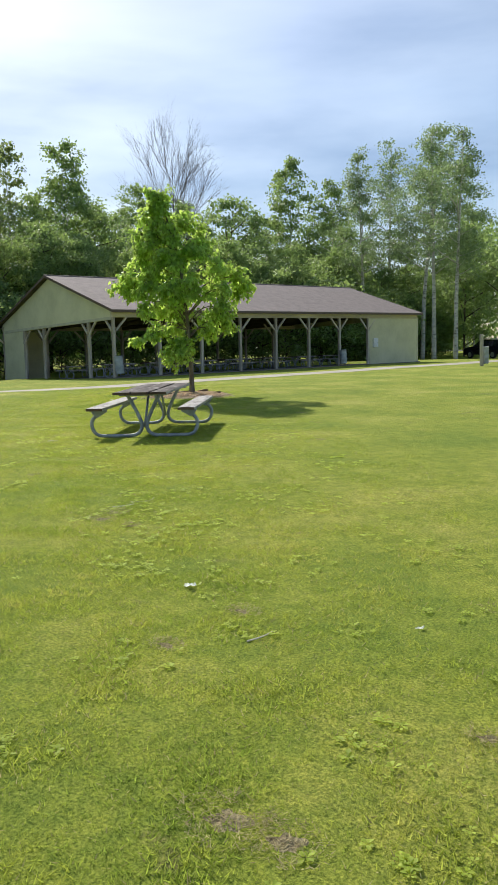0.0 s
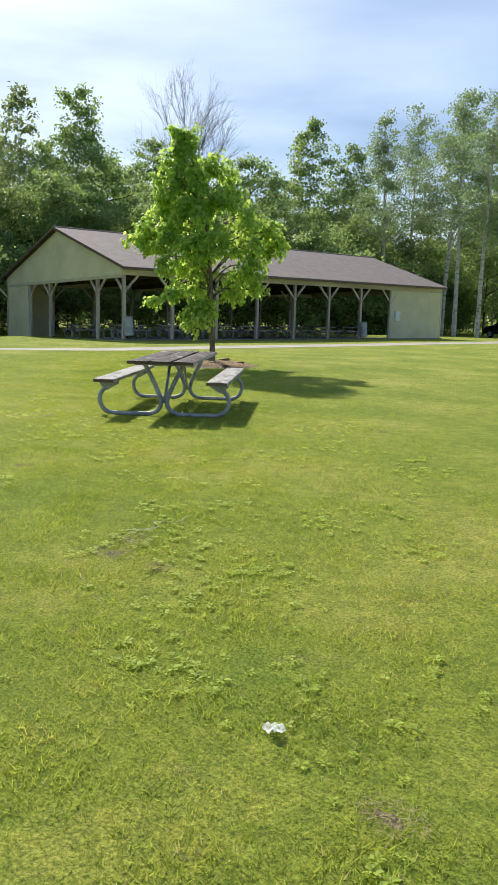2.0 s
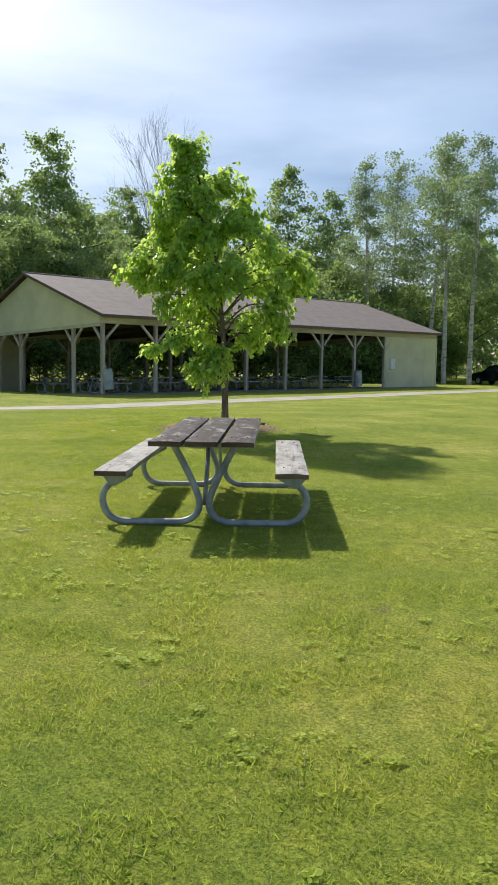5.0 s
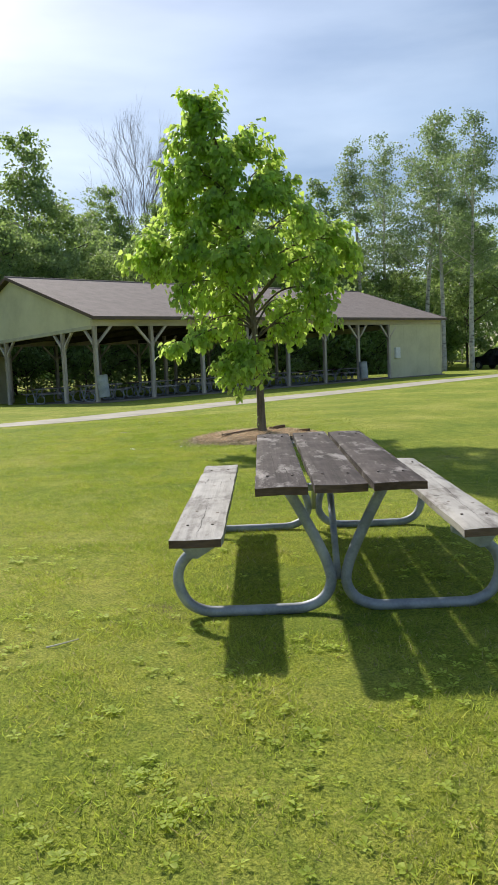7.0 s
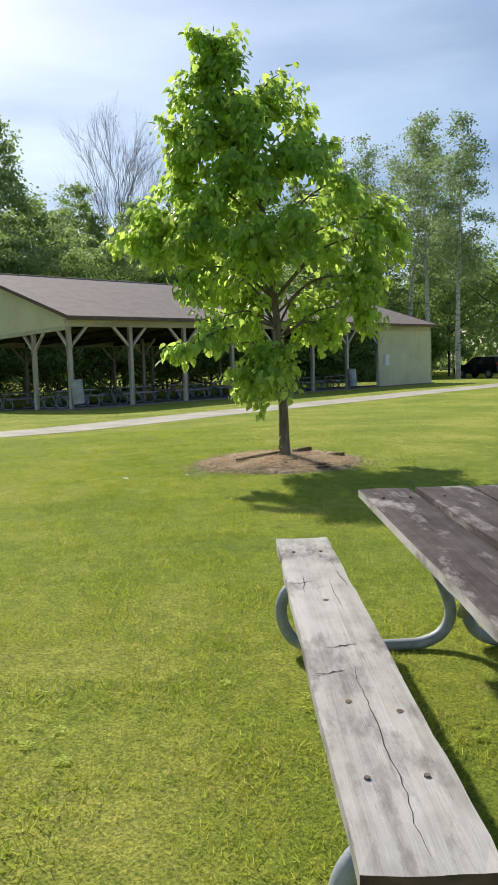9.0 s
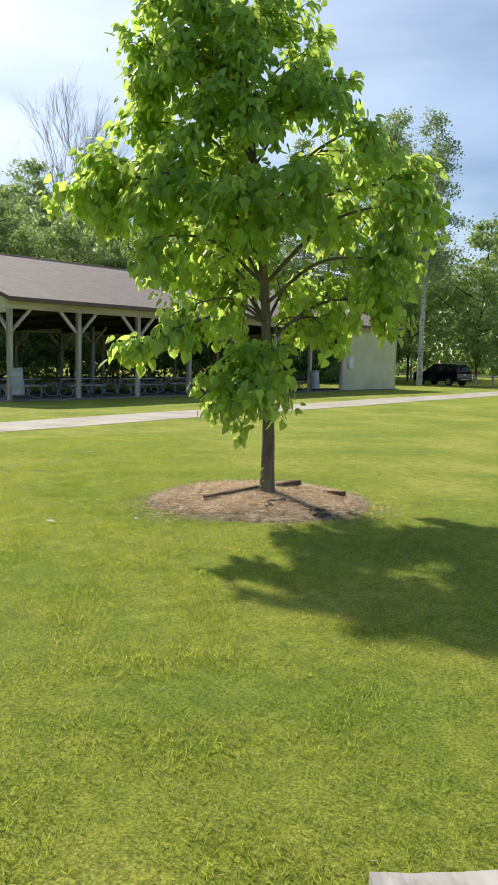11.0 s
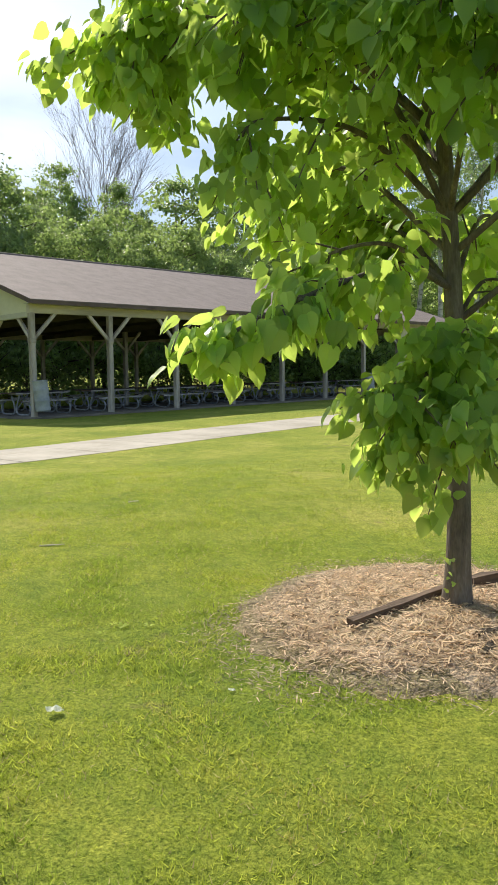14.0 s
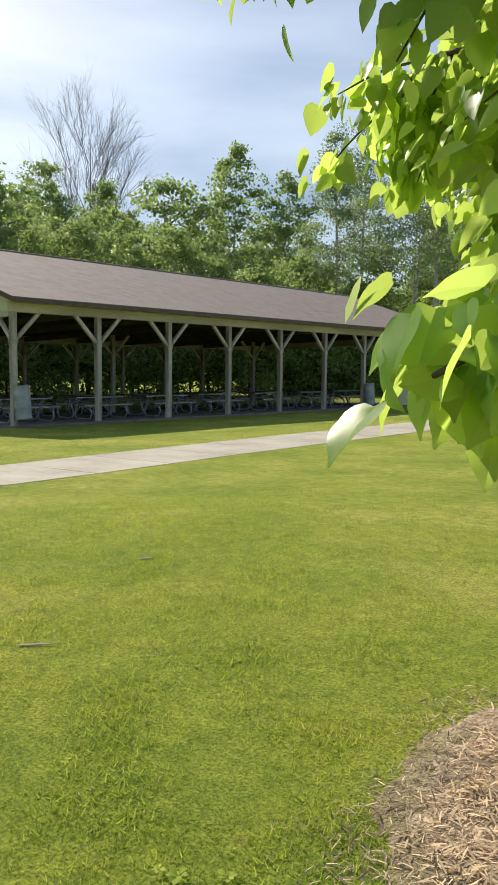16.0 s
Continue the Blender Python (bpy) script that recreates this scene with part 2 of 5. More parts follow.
M_POST = surface("weathered_post", [(0.3, (0.23, 0.195, 0.155)), (0.5, (0.44, 0.39, 0.32)), (0.72, (0.62, 0.57, 0.48))], scale=5, fine=0.4, rough=0.85, bump=0.4, bump_scale=40, stretch=(1, 1, 0.12), random=0.14)
M_BEAM = surface("beam_timber", [(0.3, (0.3795, 0.3289, 0.2403)), (0.7, (0.5946, 0.5313, 0.3921))], scale=3, fine=0.3, rough=0.85, bump=0.2, bump_scale=30, stretch=(1, 0.15, 1))
M_SIDING = surface("olive_siding", [(0.3, (0.52, 0.50, 0.315)), (0.55, (0.62, 0.595, 0.39)), (0.8, (0.68, 0.655, 0.44))], scale=0.8, fine=0.25, rough=0.7, bump=0.12, bump_scale=30)
M_TRIM = surface("pale_trim", [(0.3, (0.414, 0.391, 0.276)), (0.7, (0.552, 0.529, 0.391))], scale=2, fine=0.3, rough=0.7)
M_ROOF = surface("brown_shingle", [(0.25, (0.175, 0.138, 0.124)), (0.5, (0.215, 0.172, 0.155)), (0.75, (0.252, 0.204, 0.183))], scale=2.5, detail=8, fine=0.9, rough=0.85, bump=0.5, bump_scale=25, stretch=(1, 1, 1))
M_FASCIA = surface("brown_fascia", [(0.3, (0.085, 0.055, 0.042)), (0.7, (0.145, 0.10, 0.078))], scale=3, fine=0.3, rough=0.6)
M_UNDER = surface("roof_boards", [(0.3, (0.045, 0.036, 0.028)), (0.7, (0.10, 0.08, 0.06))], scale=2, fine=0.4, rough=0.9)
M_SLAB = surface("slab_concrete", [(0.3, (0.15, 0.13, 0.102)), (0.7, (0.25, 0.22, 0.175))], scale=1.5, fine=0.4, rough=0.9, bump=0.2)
M_PATH = surface("path_concrete", [(0.3, (0.34, 0.305, 0.24)), (0.5, (0.43, 0.39, 0.315)), (0.7, (0.50, 0.455, 0.375))], scale=0.9, fine=0.4, rough=0.9, bump=0.3, bump_scale=50, space="World")
def plank_wood(name, stops, wear, bump=0.6):
    """Weathered board: soft blotches, fine grain running along y, and paler or darker worn patches."""
    m = bpy.data.materials.new(name)
    m.use_nodes = True
    n, l = m.node_tree.nodes, m.node_tree.links
    p, tc = n["Principled BSDF"], n.new("ShaderNodeTexCoord")
    p.inputs["Specular IOR Level"].default_value = 0.2
    info = n.new("ShaderNodeObjectInfo")
    shift = n.new("ShaderNodeVectorMath")
    shift.operation = "MULTIPLY_ADD"
    shift.inputs[1].default_value = (7.0, 3.0, 5.0)
    l.new(info.outputs["Random"], shift.inputs[0])
    l.new(tc.outputs["Object"], shift.inputs[2])
    fields = []
    for stretch, sc, detail in (((1.6, 0.8, 1.6), 4.0, 7), ((42.0, 1.3, 42.0), 1.0, 6), ((4.2, 1.3, 4.2), 2.0, 10)):
        mp, t = n.new("ShaderNodeMapping"), n.new("ShaderNodeTexNoise")
        mp.inputs["Scale"].default_value = stretch
        t.inputs["Scale"].default_value, t.inputs["Detail"].default_value, t.inputs["Roughness"].default_value = sc, detail, 0.68
        l.new(shift.outputs[0], mp.inputs["Vector"])
        l.new(mp.outputs["Vector"], t.inputs["Vector"])
        fields.append(t.outputs["Fac"])
    mixf = n.new("ShaderNodeMath")
    mixf.operation = "MULTIPLY_ADD"
    mixf.inputs[1].default_value = 0.45
    l.new(fields[1], mixf.inputs[0])
    half = n.new("ShaderNodeMath")
    half.operation = "MULTIPLY_ADD"
    half.inputs[1].default_value, half.inputs[2].default_value = 0.75, -0.10
    l.new(fields[0], half.inputs[0])
    l.new(half.outputs[0], mixf.inputs[2])
    ramp = n.new("ShaderNodeValToRGB")
    e = ramp.color_ramp.elements
    while len(e) < len(stops):
        e.new(0.5)
    for el, (at, c) in zip(e, stops):
        el.position, el.color = at, (*c, 1)
    l.new(mixf.outputs[0], ramp.inputs["Fac"])
    patch, blend = n.new("ShaderNodeValToRGB"), n.new("ShaderNodeMixRGB")
    patch.color_ramp.elements[0].position, patch.color_ramp.elements[1].position = wear[0], wear[1]
    l.new(fields[2], patch.inputs["Fac"])
    l.new(patch.outputs["Color"], blend.inputs["Fac"])
    l.new(ramp.outputs["Color"], blend.inputs["Color1"])
    blend.inputs["Color2"].default_value = (*wear[2], 1)
    l.new(blend.outputs["Color"], p.inputs["Base Color"])
    p.inputs["Roughness"].default_value = 0.8
    p.inputs["Specular IOR Level"].default_value = 0.25
    b = n.new("ShaderNodeBump")
    b.inputs["Strength"].default_value, b.inputs["Distance"].default_value = bump, 0.006
    l.new(fields[1], b.inputs["Height"])
    l.new(b.outputs["Normal"], p.inputs["Normal"])
    return m


M_TOPWOOD = plank_wood("grey_brown_plank", [(0.30, (0.020, 0.015, 0.014)), (0.46, (0.056, 0.042, 0.038)), (0.64, (0.112, 0.090, 0.083))], (0.53, 0.645, (0.30, 0.27, 0.25)))
M_SEATWOOD = plank_wood("bleached_plank", [(0.28, (0.20, 0.18, 0.157)), (0.44, (0.39, 0.365, 0.332)), (0.60, (0.51, 0.483, 0.445))], (0.515, 0.645, (0.20, 0.178, 0.16)))
M_GALV = surface("galvanised_steel", [(0.3, (0.22, 0.24, 0.26)), (0.55, (0.36, 0.385, 0.41)), (0.75, (0.48, 0.50, 0.52))], scale=9, fine=0.3, rough=0.6, metal=0.35, bump=0.05)
M_RUST = surface("rusty_bolt", [(0.3, (0.10, 0.075, 0.06)), (0.7, (0.22, 0.18, 0.15))], scale=30, rough=0.7, metal=0.4)
M_CRACK = surface("plank_crack", [(0.3, (0.02, 0.016, 0.013)), (0.7, (0.05, 0.04, 0.034))], scale=20, rough=0.95)
M_MULCHBED = surface("mulch_bed", [(0.3, (0.19, 0.135, 0.085)), (0.48, (0.42, 0.31, 0.20)), (0.68, (0.56, 0.44, 0.31))], scale=14, detail=9, fine=0.9, rough=0.95, bump=1.0, bump_scale=70)
M_CHIP = surface("wood_chip", [(0.3, (0.50, 0.36, 0.22)), (0.7, (0.72, 0.56, 0.39))], scale=5, fine=0.3, rough=0.9, island=0.42, glow_through=0.12)
M_SOIL = surface("dark_soil_chip", [(0.3, (0.14, 0.105, 0.075)), (0.7, (0.42, 0.335, 0.245))], scale=8, fine=0.4, rough=0.95, island=0.45)
M_SOILBED = surface("bare_soil", [(0.3, (0.15, 0.115, 0.055)), (0.5, (0.28, 0.225, 0.115)), (0.7, (0.38, 0.32, 0.17))], scale=20, detail=9, fine=0.9, rough=0.95, bump=1.0, bump_scale=90)
M_STAKE = surface("wet_brown_wood", [(0.3, (0.06, 0.035, 0.02)), (0.7, (0.2, 0.13, 0.085))], scale=6, fine=0.5, rough=0.85, bump=0.6, bump_scale=30, stretch=(0.3, 1, 1))
M_TWIG = surface("bleached_twig", [(0.3, (0.52, 0.46, 0.37)), (0.7, (0.72, 0.66, 0.56))], scale=20, rough=0.85)
M_PAPER = surface("white_litter", [(0.3, (0.66, 0.66, 0.64)), (0.7, (0.82, 0.82, 0.8))], scale=12, rough=0.7, glow_through=0.4)
M_BARREL = surface("grey_barrel_paint", [(0.3, (0.2750, 0.3000, 0.3063)), (0.6, (0.4125, 0.4375, 0.4437)), (0.8, (0.5000, 0.5125, 0.5125))], scale=5, fine=0.4, rough=0.55, metal=0.2, bump=0.05)
M_BOX = surface("grey_box_paint", [(0.3, (0.66, 0.67, 0.66)), (0.7, (0.78, 0.79, 0.78))], scale=8, rough=0.5)
M_CAR = surface("black_car_paint", [(0.3, (0.006, 0.006, 0.008)), (0.7, (0.012, 0.012, 0.016))], scale=3, rough=0.12, spec=0.6)
M_CARTRIM = surface("black_rubber", [(0.3, (0.012, 0.012, 0.012)), (0.7, (0.03, 0.03, 0.03))], scale=12, rough=0.8)
M_GLASS = surface("tinted_glass", [(0.3, (0.01, 0.012, 0.014)), (0.7, (0.02, 0.022, 0.025))], scale=2, rough=0.04, spec=0.8)
M_ALLOY = surface("alloy", [(0.3, (0.45, 0.46, 0.47)), (0.7, (0.6, 0.6, 0.61))], scale=9, rough=0.3, metal=0.9)
M_TAIL = surface("red_lens", [(0.3, (0.22, 0.008, 0.01)), (0.7, (0.35, 0.015, 0.018))], scale=9, rough=0.2)
M_PLATE = surface("licence_plate", [(0.3, (0.6, 0.62, 0.64)), (0.7, (0.72, 0.73, 0.74))], scale=9, rough=0.5)
M_ROAD = surface("far_asphalt", [(0.3, (0.16, 0.155, 0.15)), (0.7, (0.24, 0.235, 0.225))], scale=0.5, fine=0.4, rough=0.95, space="World")


# ---- mesh helpers ----
def part(name, bm, material, parent=None, label="", smooth=False):
    """Links a bmesh as one mesh object, under a thing or a part."""
    me = bpy.data.meshes.new(name)
    bm.to_mesh(me)
    bm.free()
    me.materials.append(material)
    if smooth:
        me.polygons.foreach_set("use_smooth", [True] * len(me.polygons))
    ob = new(name, me)
    ob.parent = parent
    return tagged(ob, label)


def sheet(name, verts, faces, material, parent=None, smooth=False):
    """One mesh object from arrays of corners and faces of one size."""
    me = bpy.data.meshes.new(name)
    verts, faces = np.asarray(verts, dtype=np.float32), np.asarray(faces, dtype=np.int32)
    me.vertices.add(len(verts))
    me.vertices.foreach_set("co", verts.ravel())
    k = faces.shape[1]
    me.loops.add(faces.size)
    me.loops.foreach_set("vertex_index", faces.ravel())
    me.polygons.add(len(faces))
    me.polygons.foreach_set("loop_start", np.arange(0, faces.size, k, dtype=np.int32))
    me.update(calc_edges=True)
    me.validate()
    me.materials.append(material)
    if smooth:
        me.polygons.foreach_set("use_smooth", np.ones(len(me.polygons), dtype=bool))
    ob = new(name, me)
    ob.parent = parent
    return ob


def thing(name, m, label, category, group="", kind=""):
    ob = new(name)
    ob.empty_display_size = 0.1
    ob.matrix_world = m
    return tagged(ob, label, category, group, kind)


def box(bm, x0, y0, z0, x1, y1, z1, bevel=0.0, m=None):
    """Adds a box, with rounded edges and, if given, a turn."""
    r = bmesh.ops.create_cube(bm, size=1.0)
    vs = r["verts"]
    bmesh.ops.scale(bm, vec=(x1 - x0, y1 - y0, z1 - z0), verts=vs)
    bmesh.ops.translate(bm, vec=((x0 + x1) / 2, (y0 + y1) / 2, (z0 + z1) / 2), verts=vs)
    if m is not None:
        bmesh.ops.transform(bm, matrix=m, verts=vs)
    if bevel:
        es = list({e for v in vs for e in v.link_edges})
        bmesh.ops.bevel(bm, geom=es, offset=bevel, segments=2, affect="EDGES", profile=0.5)
    return bm


def slab_box(*a, **k):
    return box(bmesh.new(), *a, **k)


def tube(bm, pts, radii, sides=10, cap=True):
    """Adds a tube along points, with a radius at each."""
    pts = [Vector(p) for p in pts]
    if not isinstance(radii, (list, tuple)):
        radii = [radii] * len(pts)
    rings, up = [], None
    for i, p in enumerate(pts):
        d = (pts[min(i + 1, len(pts) - 1)] - pts[max(i - 1, 0)]).normalized()
        if up is None:
            up = d.orthogonal().normalized()
        up = (up - d * up.dot(d)).normalized()
        side = d.cross(up)
        rings.append([bm.verts.new(p + (up * math.cos(a) + side * math.sin(a)) * radii[i]) for a in (2 * math.pi * k / sides for k in range(sides))])
    for a, b in zip(rings, rings[1:]):
        for k in range(sides):
            bm.faces.new((a[k], a[(k + 1) % sides], b[(k + 1) % sides], b[k]))
    if cap:
        bm.faces.new(rings[0][::-1])
        bm.faces.new(rings[-1])
    return bm


def bend(pts, steps=6):
    """A smooth line through points (Catmull-Rom)."""
    p = [Vector(q) for q in pts]
    p = [p[0] * 2 - p[1]] + p + [p[-1] * 2 - p[-2]]
    out = []
    for i in range(1, len(p) - 2):
        for k in range(steps):
            t = k / steps
            a, b, c, d = p[i - 1], p[i], p[i + 1], p[i + 2]
            out.append(0.5 * (2 * b + (c - a) * t + (2 * a - 5 * b + 4 * c - d) * t * t + (3 * b - a - 3 * c + d) * t ** 3))
    return out + [p[-2]]


# ---- ground ----
LEVELS = [(40, -28, -0.02), (32, -21, 0.0), (28.7, -18, 0.02), (25, -17, 0.07), (22.4, -14.6, 0.10), (21, -13, 0.11), (22.35, -14.65, 0.137), (23.28, -13.74, 0.133), (21.04, -13.32, 0.134), (21.97, -12.41, 0.13), (18.5, -12, 0.165),
          (16.7, -10.4, 0.19), (14.35, -9.2, 0.205), (13.5, -7.85, 0.235), (17, -8.9, 0.215), (9, -5, 0.03), (7, -5, 0.02), (8.4, 3, 0.03),
          (7, 12, 0.04), (6, 22, 0.03), (0.8, 0, -0.04), (0.8, 10, -0.04), (0.8, 22, -0.04), (-6, -1, -0.12), (-11, -1.5, -0.42), (-13, 10, -0.2),
          (-8, 44, -0.42), (-25, 30, -0.5), (10, 45, -0.3), (22, -2, 0.12), (30, 10, 0.1), (30, -40, -0.05), (5, -25, 0.05), (-20, -20, -0.4)]


def ground_z(x, y):
    """The lay of the land: a low crown under the young tree, falling away to the slab and the wood."""
    x, y = np.asarray(x, dtype=float), np.asarray(y, dtype=float)
    num, den = 0.0, 0.0
    for px, py, pz in LEVELS:
        w = ((x - px) ** 2 + (y - py) ** 2 + 1.5) ** -1.6
        num, den = num + w * pz, den + w
    return num / den


def build_ground():
    xs = np.concatenate([np.array([-900, -400, -200, -120]), np.arange(-80, -20, 4.0), np.arange(-20, 12, 0.5), np.arange(12, 34, 0.2), np.arange(34, 40, 0.5), np.arange(40, 80, 4.0), np.array([120, 250, 600, 900])])
    ys = np.concatenate([np.array([-900, -400, -200, -120]), np.arange(-80, -32, 4.0), np.arange(-32, -22, 0.5), np.arange(-22, -6, 0.2), np.arange(-6, 30, 0.5), np.arange(30, 80, 4.0), np.array([120, 250, 600, 900])])
    gx, gy = np.meshgrid(xs, ys, indexing="ij")
    gz = ground_z(gx, gy)
    inside = (gx < 0.4) & (gx > -11.2) & (gy > -0.1) & (gy < 23.2)
    gz = np.where(inside, -0.3, gz)
    v = np.stack([gx, gy, gz], -1).reshape(-1, 3)
    nx, ny = len(xs), len(ys)
    i = np.arange(nx * ny).reshape(nx, ny)
    f = np.stack([i[:-1, :-1], i[1:, :-1], i[1:, 1:], i[:-1, 1:]], -1).reshape(-1, 4)
    ob = sheet("ground", v, f, M_LAWN, smooth=True)
    return tagged(ob, "mown green lawn with yellowish patches", "lawn", kind="structure")


build_ground()
WALKWAY = [(9.6, -60), (8.6, -25), (8.25, -12), (8.0, -6), (7.45, 1), (7.05, 8), (6.6, 15), (6.0, 23), (5.3, 32), (4.4, 45)]


def build_walkway():
    """A poured concrete path with thickness, cut into bays by joints."""
    line = bend([(x, y, 0) for x, y in WALKWAY], 8)
    run, out = 0.0, [line[0]]
    for a, b in zip(line, line[1:]):
        d = (b - a).length
        while run + d >= 1.5:
            a = a + (b - a).normalized() * (1.5 - run)
            d, run = (b - a).length, 0.0
            out.append(a.copy())
        run += d
    path = thing("pavement", pose(0, 0, 0), "pale concrete walkway crossing the lawn beside the pavilion", "path", kind="structure")
    for a, b in zip(out, out[1:]):
        d = (b - a).normalized()
        s = Vector((d.y, -d.x, 0)) * 0.88
        a2, b2 = a + d * 0.008, b - d * 0.008
        bm = bmesh.new()
        top = [p + Vector((0, 0, float(ground_z(p.x, p.y)) + 0.005)) for p in (a2 - s, a2 + s, b2 + s, b2 - s)]
        vt = [bm.verts.new(p) for p in top]
        vb = [bm.verts.new(p - Vector((0, 0, 0.09))) for p in top]
        bm.faces.new(vt)
        for k in range(4):
            bm.faces.new((vb[k], vb[(k + 1) % 4], vt[(k + 1) % 4], vt[k]))
        bmesh.ops.recalc_face_normals(bm, faces=bm.faces)
        part("panel", bm, M_PATH, path)


build_walkway()


# ---- pavilion ----
BAY, EAVE, RIDGE, HALF, DEEP, LONG = 2.6, 3.2, 5.25, 5.72, 11.3, 23.15
FALL = 0.033  # the slab and frame fall a little towards the wood


def build_pavilion():
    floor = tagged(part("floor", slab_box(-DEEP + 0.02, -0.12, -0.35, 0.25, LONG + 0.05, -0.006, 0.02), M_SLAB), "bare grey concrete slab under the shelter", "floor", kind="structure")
    pav = thing("pavilion", pose(0, 0, 0), "open-sided timber picnic shelter with olive gable and brown shingle roof", "shelter")
    spots = [(0, k * BAY, (0, 1)) for k in range(8)] + [(-2.15, 0, (1, 0)), (-6.6, 0, (1, 0)), (-8.75, 0, (1, 0))]
    spots += [(-DEEP + 0.1, k * BAY, (0, 1)) for k in range(0, 8)] + [(-DEEP / 2, k * BAY, (0, 1)) for k in (3, 6)]
    bm_post = slab_box(-0.072, -0.072, -0.03, 0.072, 0.072, 2.78, 0.012)
    me_post = bpy.data.meshes.new("post")
    bm_post.to_mesh(me_post)
    bm_post.free()
    me_post.materials.append(M_POST)
    me_brace = []
    for dx, dy in ((0, 1), (0, -1), (1, 0), (-1, 0)):
        bm = bmesh.new()
        m = Matrix.Translation((dx * 0.40, dy * 0.40, 2.43)) @ Matrix.Rotation(radians(45), 4, (-dy, dx, 0))
        box(bm, -0.045, -0.045, -0.50, 0.045, 0.045, 0.50, 0.006, m)
        me = bpy.data.meshes.new("brace")
        bm.to_mesh(me)
        bm.free()
        me.materials.append(M_POST)
        me_brace.append(me)
    me_skirt = bpy.data.meshes.new("bracket")
    bm = slab_box(-0.085, -0.085, 1.98, 0.085, 0.085, 2.10, 0.01)
    bm.to_mesh(me_skirt)
    bm.free()
    me_skirt.materials.append(M_POST)
    for x, y, along in spots:
        post = new("post", me_post)
        post.location, post.parent = (x, y, 0), pav
        for sign in (1, -1):
            dx, dy = along[0] * sign, along[1] * sign
            if (x == 0 and y == 0 and dy == -1) or y > 7 * BAY + 1:
                continue
            k = ((0, 1), (0, -1), (1, 0), (-1, 0)).index((dx, dy))
            br = new("brace", me_brace[k])
            br.parent = post
        if x == 0 and y == 0:
            br = new("brace", me_brace[3])
            br.parent = post
        sk = new("bracket", me_skirt)
        sk.parent = post
    # header beams round the top
    part("header_beam", slab_box(-0.07, -0.1, 2.76, 0.07, LONG - 0.04, 3.04, 0.008), M_BEAM, pav)
    part("header_beam", slab_box(-DEEP + 0.03, -0.1, 2.78, -DEEP + 0.17, LONG - 0.04, 3.02, 0.008), M_BEAM, pav)
    part("header_beam", slab_box(-DEEP + 0.17, -0.08, 2.66, -0.07, 0.06, 2.80, 0.008), M_TRIM, pav)
    # gable walls, boarded
    for y0, y1 in ((-0.05, 0.05), (LONG - 0.05, LONG + 0.05)):
        bm = bmesh.new()
        low = 2.80
        prof = [(0.0, low), (-DEEP, low), (-DEEP, EAVE - 0.07), (-HALF, RIDGE - 0.10), (0.0, EAVE - 0.07)]
        fr, bk = [bm.verts.new((x, y0, z)) for x, z in prof], [bm.verts.new((x, y1, z)) for x, z in prof]
        bm.faces.new(fr)
        bm.faces.new(bk[::-1])
        for k in range(len(prof)):
            bm.faces.new((fr[k], bk[k], bk[(k + 1) % 5], fr[(k + 1) % 5]))
        bmesh.ops.recalc_face_normals(bm, faces=bm.faces)
        part("gable_wall", bm, M_SIDING, pav)
    # the closed room at the far end, and the closed corner bay
    y8 = 7 * BAY
    part("wall", slab_box(-0.06, y8 + 0.085, -0.02, 0.04, LONG - 0.06, 2.775, 0.004), M_SIDING, pav, "olive plywood wall of the closed end room")
    part("wall", slab_box(-2.15, LONG - 0.05, -0.25, 0.04, LONG + 0.05, 2.797, 0.004), M_SIDING, pav)
    part("wall", slab_box(-DEEP + 0.04, -0.055, -0.35, -8.84, 0.045, 2.655, 0.004), M_SIDING, pav)
    part("wall", slab_box(-DEEP + 0.0, 0.05, -0.3, -DEEP + 0.05, 2.5, 2.77, 0.004), M_SIDING, pav)
    part("trim", slab_box(-0.05, LONG - 0.06, -0.02, 0.055, LONG + 0.062, 2.79, 0.004), M_TRIM, pav)
    part("trim", slab_box(0.042, y8 + 0.087, 2.66, 0.052, LONG - 0.07, 2.775, 0.003), M_SIDING, pav)
    part("trim", slab_box(-DEEP - 0.02, -0.07, -0.35, -DEEP + 0.07, 0.02, 2.65, 0.004), M_TRIM, pav)
    for k in range(1, 4):
        yy = y8 + 0.085 + k * 1.22
        part("batten", slab_box(0.0405, yy - 0.006, 0.0, 0.0435, yy + 0.006, 2.65), M_SIDING, pav)
    # roof: two pitches with overhang, shingles over dark boards
    oh, rake = 0.42, 0.30
    slope = (RIDGE - EAVE) / HALF
